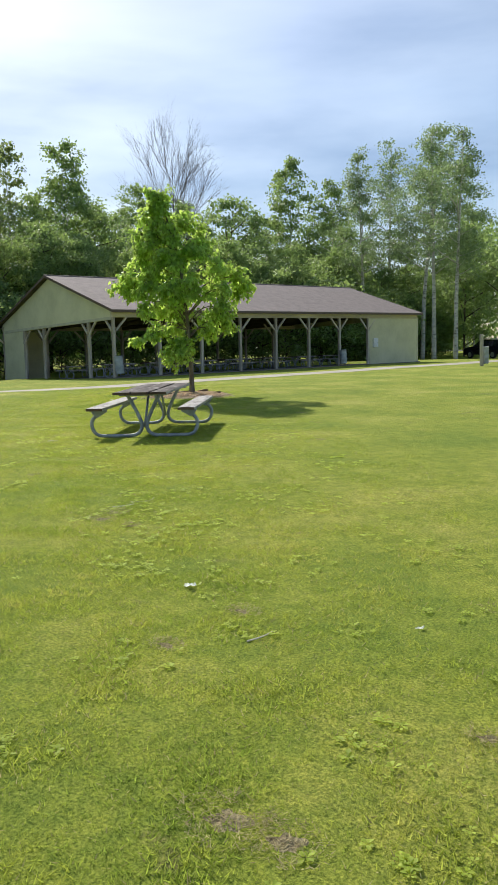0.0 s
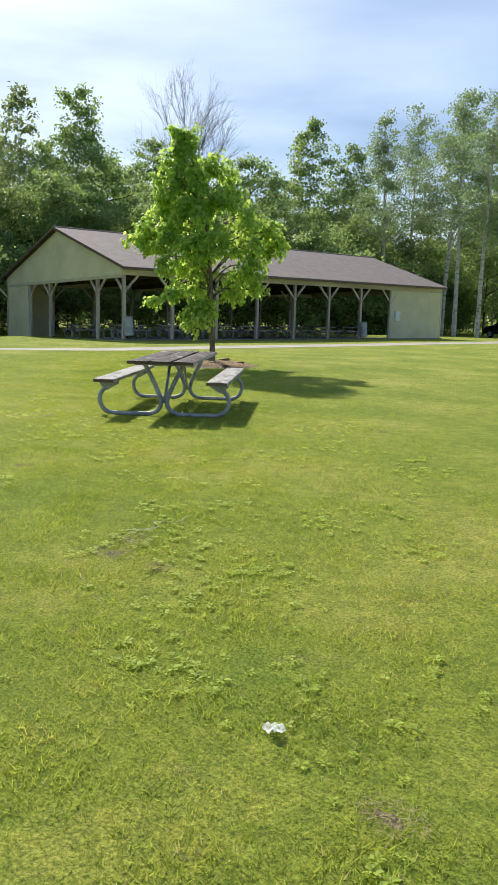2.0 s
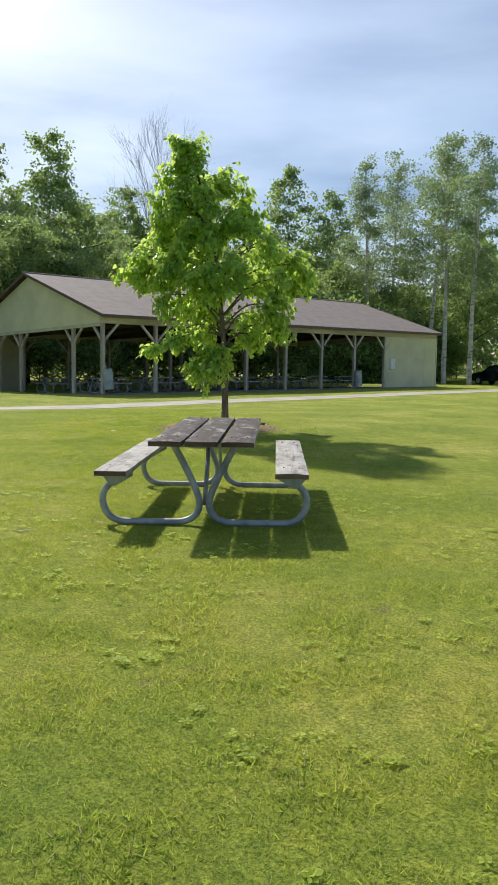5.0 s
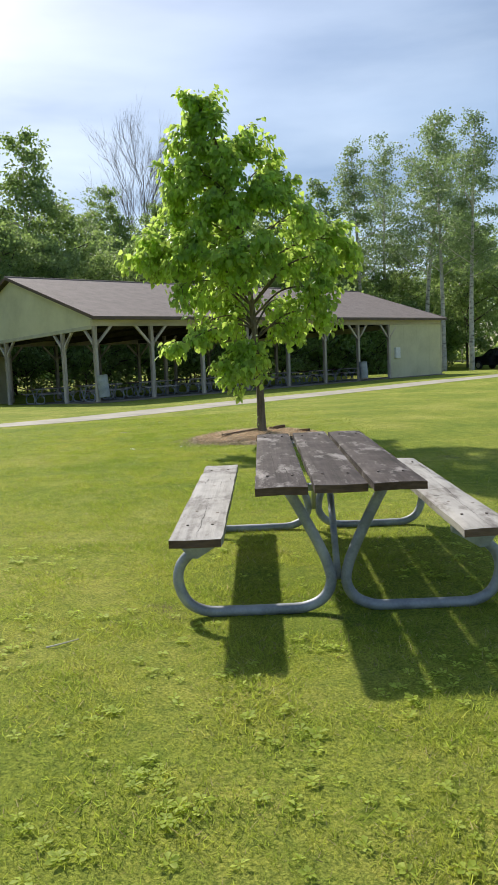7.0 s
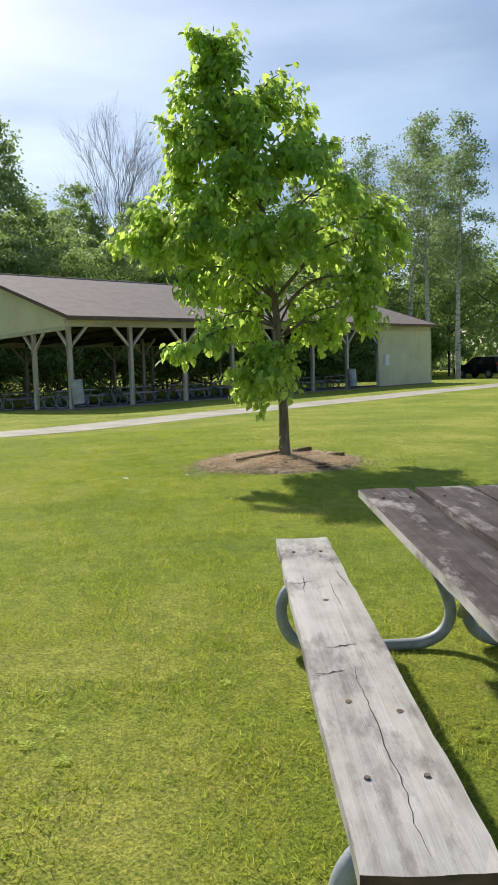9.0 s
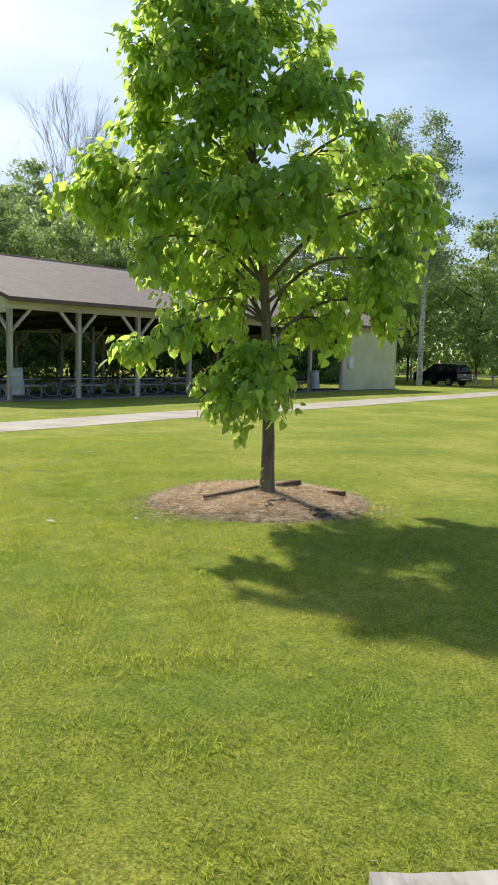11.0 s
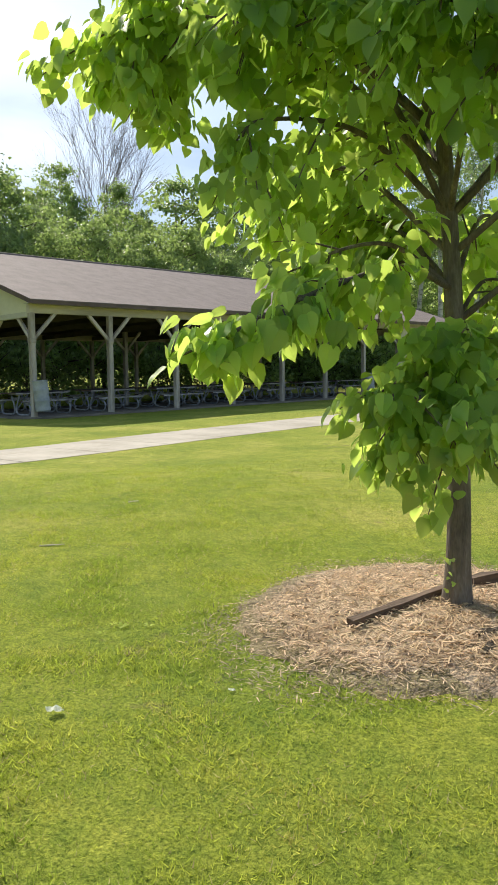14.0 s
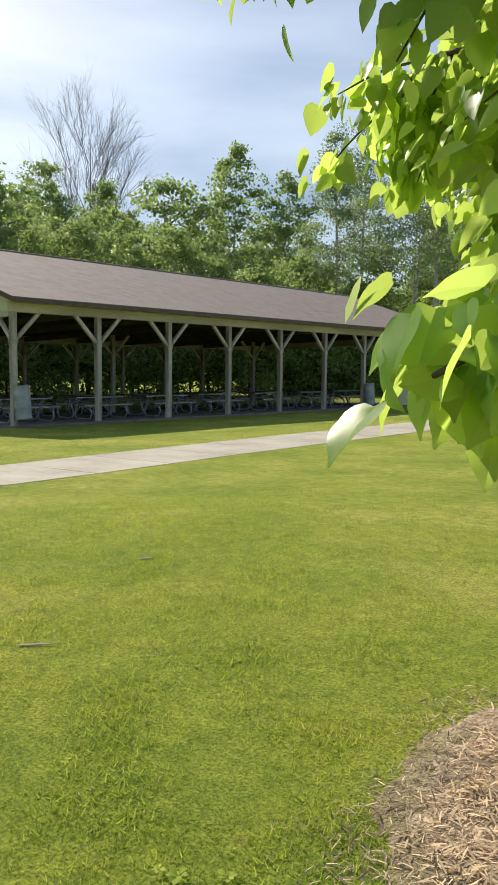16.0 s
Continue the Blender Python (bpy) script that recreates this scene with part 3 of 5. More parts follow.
    for sgn in (1, -1):
        ex = 0.0 + oh if sgn > 0 else -DEEP - oh
        ez = EAVE - oh * slope + 0.03
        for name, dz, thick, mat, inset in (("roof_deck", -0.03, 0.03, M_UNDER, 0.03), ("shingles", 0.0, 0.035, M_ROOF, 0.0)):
            bm = bmesh.new()
            c = [(ex - sgn * inset, ez + dz), (-HALF, RIDGE + 0.03 + dz)]
            y0, y1 = -rake + inset, LONG + 0.06 - inset
            lift = Vector((slope * sgn, 0, 1)).normalized()
            for (xa, za), (xb, zb) in zip(c, c[1:]):
                lip = 0.009 if name == "shingles" else 0.0
                a0, a1 = Vector((xa, y0, za)) + lift * lip, Vector((xa, y1, za)) + lift * lip
                b0, b1 = Vector((xb, y0, zb)), Vector((xb, y1, zb))
                t = [bm.verts.new(p) for p in (a0, a1, b1, b0)]
                u = [bm.verts.new(p - lift * thick) for p in (a0, a1, b1, b0)]
                bm.faces.new(t)
                bm.faces.new(u[::-1])
                for k in range(4):
                    bm.faces.new((t[k], u[k], u[(k + 1) % 4], t[(k + 1) % 4]))
            bmesh.ops.recalc_face_normals(bm, faces=bm.faces)
            part(name, bm, mat, pav)
        # fascia along the eave
        part("fascia", slab_box(min(ex, ex - sgn * 0.03) + sgn * 0.004, -rake, ez - 0.115, max(ex, ex - sgn * 0.03) + sgn * 0.004, LONG + 0.07, ez - 0.012, 0.004), M_FASCIA, pav)
        part("soffit", slab_box(min(0.08 * sgn + (0 if sgn > 0 else -DEEP), ex - sgn * 0.03), -rake + 0.03, ez - 0.10, max(0.08 * sgn + (0 if sgn > 0 else -DEEP), ex - sgn * 0.03), LONG + 0.03, ez - 0.08), M_TRIM, pav)
        # rake boards at both gables
        for y in (-rake - 0.012, LONG + 0.056):
            bm = bmesh.new()
            pr = [(ex, ez + 0.02), (-HALF, RIDGE + 0.045), (-HALF, RIDGE - 0.08), (ex, ez - 0.11)]
            fr, bk = [bm.verts.new((x, y, z)) for x, z in pr], [bm.verts.new((x, y + 0.028, z)) for x, z in pr]
            bm.faces.new(fr)
            bm.faces.new(bk[::-1])
            for k in range(4):
                bm.faces.new((fr[k], bk[k], bk[(k + 1) % 4], fr[(k + 1) % 4]))
            bmesh.ops.recalc_face_normals(bm, faces=bm.faces)
            part("rake_board", bm, M_FASCIA, pav)
    part("ridge_cap", tube(bmesh.new(), [(-HALF, -rake - 0.02, RIDGE + 0.025), (-HALF, LONG + 0.08, RIDGE + 0.025)], 0.05, 8), M_ROOF, pav)
    # roof trusses seen as dark timbers under the boards
    for k in range(0, 9):
        y = k * BAY + 0.07 if k == 0 else k * BAY
        if y > y8:
            continue
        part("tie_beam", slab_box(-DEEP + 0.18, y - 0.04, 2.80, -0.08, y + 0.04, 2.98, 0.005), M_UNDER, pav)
    # let everything follow the fall of the slab
    done = set()
    for ob in (floor, *pav.children_recursive):
        if ob.name.split(".")[0] == "post":
            ob.location.z += FALL * ob.location.x
        elif ob.parent and ob.parent.name.split(".")[0] == "post":
            continue
        elif ob.data.name not in done:
            done.add(ob.data.name)
            ob.data.transform(Matrix(((1, 0, 0, 0), (0, 1, 0, 0), (FALL, 0, 1, 0), (0, 0, 0, 1))))
    return pav


build_pavilion()

# electric box on the end-room wall
ebox = thing("electric_box", pose(0.042, 18.82, 1.28), "small grey metal electric box on the olive wall", "electric box")
part("body", slab_box(0.0, -0.21, -0.28, 0.11, 0.21, 0.28, 0.012), M_BOX, ebox)
part("door", slab_box(0.112, -0.19, -0.25, 0.122, 0.19, 0.22, 0.004), M_BOX, ebox)
part("latch", slab_box(0.122, 0.13, -0.03, 0.14, 0.155, 0.03, 0.003), M_GALV, ebox)


def barrel(name, m, label, post_h=0.0):
    """A steel drum hung on a bracket, leaning a little."""
    ob = thing(name, m, label, "trash barrel", "barrels hung on posts")
    prof = [(0.74 * r, z) for r, z in [(0.255, 0.0), (0.275, 0.015), (0.27, 0.04), (0.27, 0.26), (0.282, 0.28), (0.27, 0.30), (0.27, 0.54), (0.282, 0.56), (0.27, 0.58), (0.27, 0.80), (0.282, 0.82), (0.262, 0.825), (0.255, 0.79), (0.25, 0.04)]]
    bm = bmesh.new()
    n = 28
    rings = [[bm.verts.new((r * math.cos(2 * math.pi * k / n), r * math.sin(2 * math.pi * k / n), z)) for k in range(n)] for r, z in prof]
    for a, b in zip(rings, rings[1:]):
        for k in range(n):
            bm.faces.new((a[k], a[(k + 1) % n], b[(k + 1) % n], b[k]))
    bm.faces.new(rings[0][::-1])
    bm.faces.new(rings[-1])
    part("drum", bm, M_BARREL, ob, smooth=True)
    part("hanger", slab_box(-0.30, -0.03, 0.50, -0.19, 0.03, 0.60, 0.005), M_GALV, ob)
    if post_h:
        part("post", slab_box(-0.43, -0.075, -0.35, -0.29, 0.075, post_h, 0.012), M_POST, ob)
    return ob


barrel("trash_barrel", pose(0.33, 0.06, 0.16, 3, -4, 0), "dented grey steel drum hung on the corner post")
barrel("trash_barrel", pose(0.33, 6 * BAY, 0.10, 2, -3, 0), "grey steel drum hung on a shelter post")
bx, by = 10.2, 14.8
barrel("trash_barrel", pose(bx, by, float(ground_z(bx, by)) + 0.12, 0, -2, 100), "grey steel drum hung on a short timber post in the lawn", 1.45)


# ---- picnic tables ----
def plank(name, x0, y0, z0, x1, y1, z1, mat, parent, seed, label="", splits=0):
    """A sawn board with worn edges, slightly cupped and out of true."""
    rng = random.Random(seed)
    bm = bmesh.new()
    nx, ny = 6, 26
    grid = {}

    def warp(x, y, fx):
        return 0.0035 * noise.noise(Vector((x * 3, y * 1.3, seed))) + 0.004 * (2 * fx - 1) ** 2 * (-1 if seed % 2 else 0.6)

    for i in range(nx + 1):
        for j in range(ny + 1):
            fx, fy = i / nx, j / ny
            x, y = x0 + (x1 - x0) * fx, y0 + (y1 - y0) * fy
            if i in (0, nx):
                x += (1 if i == 0 else -1) * max(0, rng.gauss(0.0, 0.0028))
            if j in (0, ny):
                y += (1 if j == 0 else -1) * max(0, rng.gauss(0.001, 0.003))
            w = warp(x, y, fx)
            edge = 0.005 if i in (0, nx) or j in (0, ny) else 0.0
            grid[i, j] = (bm.verts.new((x, y, z1 + w - edge)), bm.verts.new((x, y, z0 + w * 0.6)))
    for i in range(nx):
        for j in range(ny):
            bm.faces.new([grid[a][0] for a in ((i, j), (i + 1, j), (i + 1, j + 1), (i, j + 1))])
            bm.faces.new([grid[a][1] for a in ((i, j), (i, j + 1), (i + 1, j + 1), (i + 1, j))])
    rim = [(i, 0) for i in range(nx)] + [(nx, j) for j in range(ny)] + [(i, ny) for i in range(nx, 0, -1)] + [(0, j) for j in range(ny, 0, -1)]
    for a, b in zip(rim, rim[1:] + rim[:1]):
        bm.faces.new((grid[a][0], grid[a][1], grid[b][1], grid[b][0]))
    bmesh.ops.recalc_face_normals(bm, faces=bm.faces)
    board = part(name, bm, mat, parent, label)
    board.data.materials.append(M_SEATWOOD)
    board.data.materials.append(M_STAKE)
    for f in board.data.polygons:
        if abs(f.normal.y) > 0.7:
            f.material_index = 2
        elif abs(f.normal.x) > 0.7 and (mat == M_SEATWOOD or (seed == 3 and f.normal.x < 0) or (seed == 5 and f.normal.x > 0)):
            f.material_index = 1
    # knots, and short checks across the grain beside them
    for q in range(3 if splits and mat == M_SEATWOOD else 0):
        bm = bmesh.new()
        kx, ky = x0 + (x1 - x0) * (0.32, 0.78, 0.5)[q], y0 + (y1 - y0) * (0.27, 0.22, 0.62)[q] + rng.uniform(-0.05, 0.05)
        ring = [bm.verts.new((kx + rng.uniform(0.006, 0.011) * math.cos(a), ky + rng.uniform(0.008, 0.014) * math.sin(a), z1 + warp(kx, ky, (kx - x0) / (x1 - x0)) + 0.0015)) for a in (2 * math.pi * k / 12 for k in range(12))]
        bm.faces.new(ring)
        part("knot", bm, M_STAKE, board)
        bm, prev = bmesh.new(), None
        cy, cx = ky + (0.16, 0.42, 0.2)[q], x0 + (x1 - x0) * (0.03, 0.28, 0.06)[q]
        for i in range(9):
            w = 0.0026 * math.sin(math.pi * (i + 0.3) / 9) * rng.uniform(0.5, 1.2) + 0.0004
            px, py = cx + i * 0.011, cy + i * 0.004 + rng.gauss(0, 0.004)
            pz = z1 + warp(px, py, (px - x0) / (x1 - x0)) + 0.0016
            cur = (bm.verts.new((px, py - w, pz)), bm.verts.new((px, py + w, pz)))
            if prev:
                bm.faces.new((prev[0], cur[0], cur[1], prev[1]))
            prev = cur
        part("crack", bm, M_CRACK, board)
    # checks in the grain that wander along the board
    for q in range(splits):
        bm = bmesh.new()
        n = 26 if q == 0 else rng.randint(5, 12)
        x = x0 + (x1 - x0) * (0.5 if q == 0 else rng.uniform(0.12, 0.88))
        y = y0 + 0.04 if q == 0 else rng.uniform(y0 + 0.02, y1 - 0.7)
        step, w0, prev = ((y1 - y0) * 0.34 / n if q == 0 else rng.uniform(0.03, 0.055)), rng.uniform(0.0006, 0.0013), None
        for i in range(n + 1):
            w = w0 * math.sin(math.pi * (i + 0.2) / (n + 0.4)) * rng.uniform(0.6, 1.2) + 0.0003
            x += rng.gauss(0, 0.0028)
            yy = min(y + i * step, y1 - 0.01)
            zz = z1 + warp(x, yy, (x - x0) / (x1 - x0)) + 0.0012
            cur = (bm.verts.new((x - w, yy, zz)), bm.verts.new((x + w, yy, zz)))
            if prev:
                bm.faces.new((prev[0], prev[1], cur[1], cur[0]))
            prev = cur
        part("crack", bm, M_CRACK, board)
    return board


def picnic_table(m, length, label, group="", detailed=True, frame_at=0.93):
    """Three top boards, two bench boards and two bent-tube frames with brackets and braces."""
    ob = thing("picnic_table", m, label, "picnic table", group)
    hl = length / 2
    for k, x in enumerate((-0.3735, -0.1175, 0.1385)):
        b = plank("tabletop_board", x + 0.003, -hl + 0.012 * (k - 1), 0.622, x + 0.232, hl + 0.01 * (1 - k), 0.662, M_TOPWOOD, ob, 3 + k, "grey-brown weathered board", 4 if detailed else 0)
        if detailed:
            for yy in (-frame_at, frame_at):
                for dx in (0.06, 0.175):
                    part("bolt", tube(bmesh.new(), [(x + dx, yy, 0.655), (x + dx, yy, 0.667)], 0.0065, 8), M_RUST, b)
    for k, x in enumerate((-0.755, 0.52)):
        b = plank("bench_board", x, -hl, 0.405, x + 0.235, hl, 0.445, M_SEATWOOD, ob, 8 + k, "bleached pale grey bench board", 4 if detailed else 0)
        if detailed:
            for yy in (-frame_at, frame_at):
                for dx in (0.06, 0.175):
                    part("bolt", tube(bmesh.new(), [(x + dx, yy, 0.438), (x + dx, yy, 0.4505)], 0.0065, 8), M_RUST, b)
    for yy in (-frame_at, frame_at):
        for s in (1, -1):
            pts = [(0.60, 0.375), (0.665, 0.335), (0.735, 0.265), (0.752, 0.18), (0.715, 0.085), (0.63, 0.036), (0.50, 0.030), (0.28, 0.030), (0.16, 0.036), (0.075, 0.075), (0.036, 0.15), (0.05, 0.24), (0.10, 0.36), (0.17, 0.50), (0.225, 0.60)]
            bm = tube(bmesh.new(), bend([(s * u, yy, z) for u, z in pts], 4), 0.0255, 12)
            leg = part("tube_leg", bm, M_GALV, ob, smooth=True)
            part("bracket", slab_box(min(s * 0.53, s * 0.745), yy - 0.022, 0.365, max(s * 0.53, s * 0.745), yy + 0.022, 0.404, 0.003), M_GALV, leg)
            bm = bmesh.new()
            pl = [(0.53, 0.37), (0.745, 0.37), (0.69, 0.30), (0.655, 0.295)]
            fr, bk = [bm.verts.new((s * u, yy - 0.034, z)) for u, z in pl], [bm.verts.new((s * u, yy - 0.028, z)) for u, z in pl]
            bm.faces.new(fr)
            bm.faces.new(bk[::-1])
            for k in range(4):
                bm.faces.new((fr[k], bk[k], bk[(k + 1) % 4], fr[(k + 1) % 4]))
            bmesh.ops.recalc_face_normals(bm, faces=bm.faces)
            part("gusset_plate", bm, M_GALV, leg)
        part("top_bar", slab_box(-0.34, yy - 0.025, 0.59, 0.34, yy + 0.025, 0.621, 0.003), M_GALV, ob)
        sg = 1 if yy < 0 else -1
        part("brace", tube(bmesh.new(), [(0.0, yy + sg * 0.03, 0.16), (0.0, yy + sg * 0.42, 0.615)], 0.017, 8), M_GALV, ob, smooth=True)
    return ob


TABLE = Vector((22.16, -13.527, 0.116))
T_TURN = math.degrees(math.atan2(0.714, -0.70)) - 90
table = picnic_table(pose(*TABLE, 0.05, 0, T_TURN), 2.44, "weathered plank picnic table on galvanised tube legs, standing on lawn")
inner = picnic_table(pose(-1.9, 1.3, -1.9 * FALL - 0.005, 0, 0, 0), 1.83, "plank picnic table with tube legs under the shelter roof", "tables under the shelter", False, 0.68)
for col, x in enumerate((-1.9, -5.6)):
    for k in range(7):
        if col == 0 and k == 0:
            continue
        copy_thing(inner, pose(x + 0.12 * ((k * 7 + col) % 3 - 1), 1.3 + BAY * k, FALL * x - 0.005, 0, 0, ((k * 5 + col * 3) % 7 - 3) * 1.2))


# ---- trees ----
def limb_tubes(bm, lines):
    for pts, r0, r1, sides in lines:
        n = len(pts)
        tube(bm, pts, [r0 + (r1 - r0) * i / (n - 1) for i in range(n)], sides)


def unit(v):
    return v / np.maximum(np.linalg.norm(v, axis=1, keepdims=True), 1e-9)


def leaves(name, centres, tips, normals, sizes, template, faces, material, parent):
    """Leaves of one template, each with its own place, way and size, in one mesh."""
    t = unit(tips)
    nrm = unit(normals - t * (normals * t).sum(1, keepdims=True))
    s = np.cross(t, nrm)
    tpl = np.asarray(template, dtype=float)
    v = centres[:, None, :] + sizes[:, None, None] * (tpl[None, :, 0:1] * s[:, None, :] + tpl[None, :, 1:2] * t[:, None, :] + tpl[None, :, 2:3] * nrm[:, None, :])
    k = len(tpl)
    f = (np.arange(len(centres)) * k)[:, None, None] + np.asarray(faces)[None]
    return sheet(name, v.reshape(-1, 3), f.reshape(-1, len(faces[0])), material, parent)


# heart-shaped leaf folded along its rib, tip towards +y
HEART = [(0, 0, 0), (0.25, -0.05, 0.06), (0.43, 0.13, 0.10), (0.41, 0.42, 0.08), (0.24, 0.72, 0.02), (0, 1.02, -0.10), (0, 0.45, -0.02),
         (-0.25, -0.05, 0.06), (-0.43, 0.13, 0.10), (-0.41, 0.42, 0.08), (-0.24, 0.72, 0.02)]
HEART_F = [(0, 1, 2), (0, 2, 6), (2, 3, 6), (3, 4, 6), (4, 5, 6), (0, 8, 7), (0, 6, 8), (8, 6, 9), (9, 6, 10), (10, 6, 5)]


def fine_leaf():
    """A heart-shaped leaf with a toothed rim, rib fold and drooping tip, as corners and quads."""
    half = [(0.0, -0.02), (0.19, -0.06), (0.34, 0.01), (0.42, 0.14), (0.43, 0.30), (0.40, 0.46), (0.32, 0.62), (0.22, 0.76), (0.10, 0.90), (0.0, 1.04)]
    v, f, n = [], [], len(half)
    for side in (1, -1):
        start = len(v)
        for i, (x, y) in enumerate(half):
            rib = 1.02 * i / (n - 1)
            for k in range(4):
                q = k / 3
                tooth = 0.018 * (i % 2) if k == 3 else 0.0
                px, py = (x + tooth) * q, rib * (1 - q) + y * q
                v.append((side * px, py, 0.13 * (2 * px) * (1.15 - px) - 0.16 * py * py + 0.02 * math.sin(9 * py + 2) * q))
        for i in range(n - 1):
            for k in range(3):
                a, b = start + i * 4 + k, start + (i + 1) * 4 + k
                f.append((a, a + 1, b + 1, b) if side > 0 else (a, b, b + 1, a + 1))
    return v, f


SPRAY = [(0, 0, 0), (0.40, 0.45, 0.10), (0, 1.0, -0.05), (-0.40, 0.5, 0.10)]
SPRAY_F = [(0, 1, 2), (0, 2, 3)]
LINDEN = Vector((17.095, -8.865, 0.24))


def linden():
    """The young linden: a slim trunk, limbs in tiers with drooping ends, heart-shaped leaves in sprays."""
    rng = np.random.default_rng(7)
    ob = thing("tree", Matrix.Translation(LINDEN), "young linden tree with dense bright green leaves in a mulch ring", "tree")
    bm = bmesh.new()
    trunk_line = bend([(0, 0, -0.12), (0.005, 0, 0.5), (-0.02, -0.01, 1.2), (-0.06, -0.05, 2.0), (-0.15, -0.13, 3.0), (-0.32, -0.30, 4.0), (-0.53, -0.50, 4.52)], 5)
    n = len(trunk_line)
    radii = [0.062 * (1 - 0.9 * (i / (n - 1)) ** 0.9) + 0.004 + (0.03 * max(0, 1 - i / 2.5)) for i in range(n)]
    tube(bm, trunk_line, radii, 14)
    left = np.array([-0.727, -0.687])
    fwd = np.array([-0.687, 0.727])
    # (height on the trunk, reach to the shelter's gable side, reach away from the table, height of the tip, fullness)
    named = [(1.25, 0.42, -0.80, 0.92, 1.0), (1.15, 0.22, -0.82, 0.87, 1.0), (1.10, 0.02, -0.65, 0.94, 0.8),
             (1.75, 1.20, -0.50, 2.0, 0.8), (2.45, 0.45, 0.45, 2.9, 1.0), (2.75, 0.55, -0.55, 3.3, 1.0), (2.75, -0.5, -0.5, 3.25, 1.0), (3.1, 0.45, 0.3, 3.7, 1.0), (3.05, -0.3, -0.4, 3.6, 1.0), (3.45, 0.4, 0.25, 4.0, 0.9), (2.3, -0.6, 0.7, 2.7, 1.0), (2.25, 0.75, -0.15, 2.75, 1.0), (2.10, 1.46, 0.50, 2.80, 1.2), (2.00, 1.55, -0.05, 2.65, 1.2), (1.90, 1.10, -0.75, 2.45, 1.1), (1.50, 0.50, 0.65, 1.75, 0.9),
             (1.30, -0.95, -0.25, 1.55, 1.1), (1.60, -0.85, -0.60, 1.85, 1.1), (2.10, -1.40, 0.10, 2.65, 1.2), (1.80, -0.95, -0.65, 2.25, 1.1),
             (1.90, -1.10, 0.55, 2.35, 1.0), (1.50, -0.5, 0.9, 1.8, 0.9), (2.00, 0.2, 1.15, 2.5, 0.9), (1.80, 0.10, -1.00, 2.15, 0.8),
             (2.00, 0.35, -1.05, 2.45, 1.1), (2.10, -0.35, -0.95, 2.60, 1.1), (2.40, 0.80, -0.65, 2.95, 1.1), (2.40, -0.80, -0.35, 3.05, 1.1), (2.60, 1.05, 0.15, 3.15, 1.1),
             (2.50, -0.95, 0.35, 3.0, 1.0), (2.60, 0.15, 0.95, 3.1, 0.9), (2.70, 0.20, -0.85, 3.20, 1.1), (2.80, 0.85, -0.25, 3.50, 1.1), (2.90, -0.60, -0.15, 3.50, 1.1),
             (3.00, 0.30, 0.65, 3.55, 0.9), (3.10, 0.25, -0.62, 3.60, 1.0), (3.20, 0.72, 0.10, 3.85, 1.1), (3.30, -0.42, 0.15, 3.85, 1.0), (3.40, 0.15, -0.45, 3.95, 1.0),
             (3.50, 0.50, -0.15, 4.15, 1.0), (3.70, -0.28, -0.05, 4.20, 0.9), (3.80, 0.10, 0.30, 4.25, 0.8), (3.90, 0.28, -0.10, 4.45, 0.9), (4.10, 0.05, -0.18, 4.50, 0.9), (4.30, 0.12, 0.05, 4.70, 0.9), (4.45, 0.0, 0.0, 4.82, 0.8),
             (4.45, 0.20, 0.0, 4.82, 1.4), (4.30, 0.25, 0.12, 4.70, 0.8), (1.70, 0.90, 0.80, 2.05, 0.9), (2.00, 0.50, 1.10, 2.40, 1.0), (1.50, 0.50, 1.00, 1.80, 0.9), (2.40, 0.60, 0.80, 2.90, 1.0), (3.30, 1.05, 0.0, 3.80, 1.0), (3.20, 0.90, -0.35, 3.70, 1.0), (3.55, 0.85, 0.1, 4.20, 0.9), (3.50, -0.35, 0.0, 4.10, 1.0), (3.60, -0.15, -0.25, 4.30, 0.9),
             (3.70, 0.55, 0.0, 4.45, 0.9), (2.20, 1.46, 0.20, 2.80, 1.0), (1.10, 0.55, -0.66, 0.95, 0.8), (1.45, 0.35, 0.35, 1.50, 0.7), (1.40, -0.35, 0.25, 1.45, 0.6), (1.50, 0.75, -0.25, 1.50, 0.55), (1.35, -0.60, -0.15, 1.40, 0.7)]
    centres, tips, nrms, sizes = [], [], [], []

    def spray(pts, reach, weight, rng, big=1.0):
        """Leaves on stalks along a twig."""
        m = int(68 * weight * big ** -1.5 * max(reach, 0.3))
        P = np.array([tuple(p) for p in pts])
        u = rng.random(m) ** 0.55 * (len(P) - 1)
        i = np.minimum(u.astype(int), len(P) - 2)
        f = (u - i)[:, None]
        base = P[i] * (1 - f) + P[i + 1] * f
        d = unit(P[i + 1] - P[i])
        off = unit(rng.normal(0, 1, (m, 3)) * np.array([1, 1, 0.7])) * rng.uniform(0.02, 0.13, (m, 1))
        c = base + off
        out = unit(off * np.array([1, 1, 0.3]) + d * 0.04)
        tip = d * 0.45 + out * 0.5 + rng.normal(0, 0.42, (m, 3)) + np.array([0, 0, -0.85])
        nr = np.array([0, 0, 0.9]) + d * 0.45 + out * 0.6 + rng.normal(0, 0.62, (m, 3))
        centres.append(c), tips.append(tip), nrms.append(nr), sizes.append(rng.uniform(0.046, 0.098, m) * big)

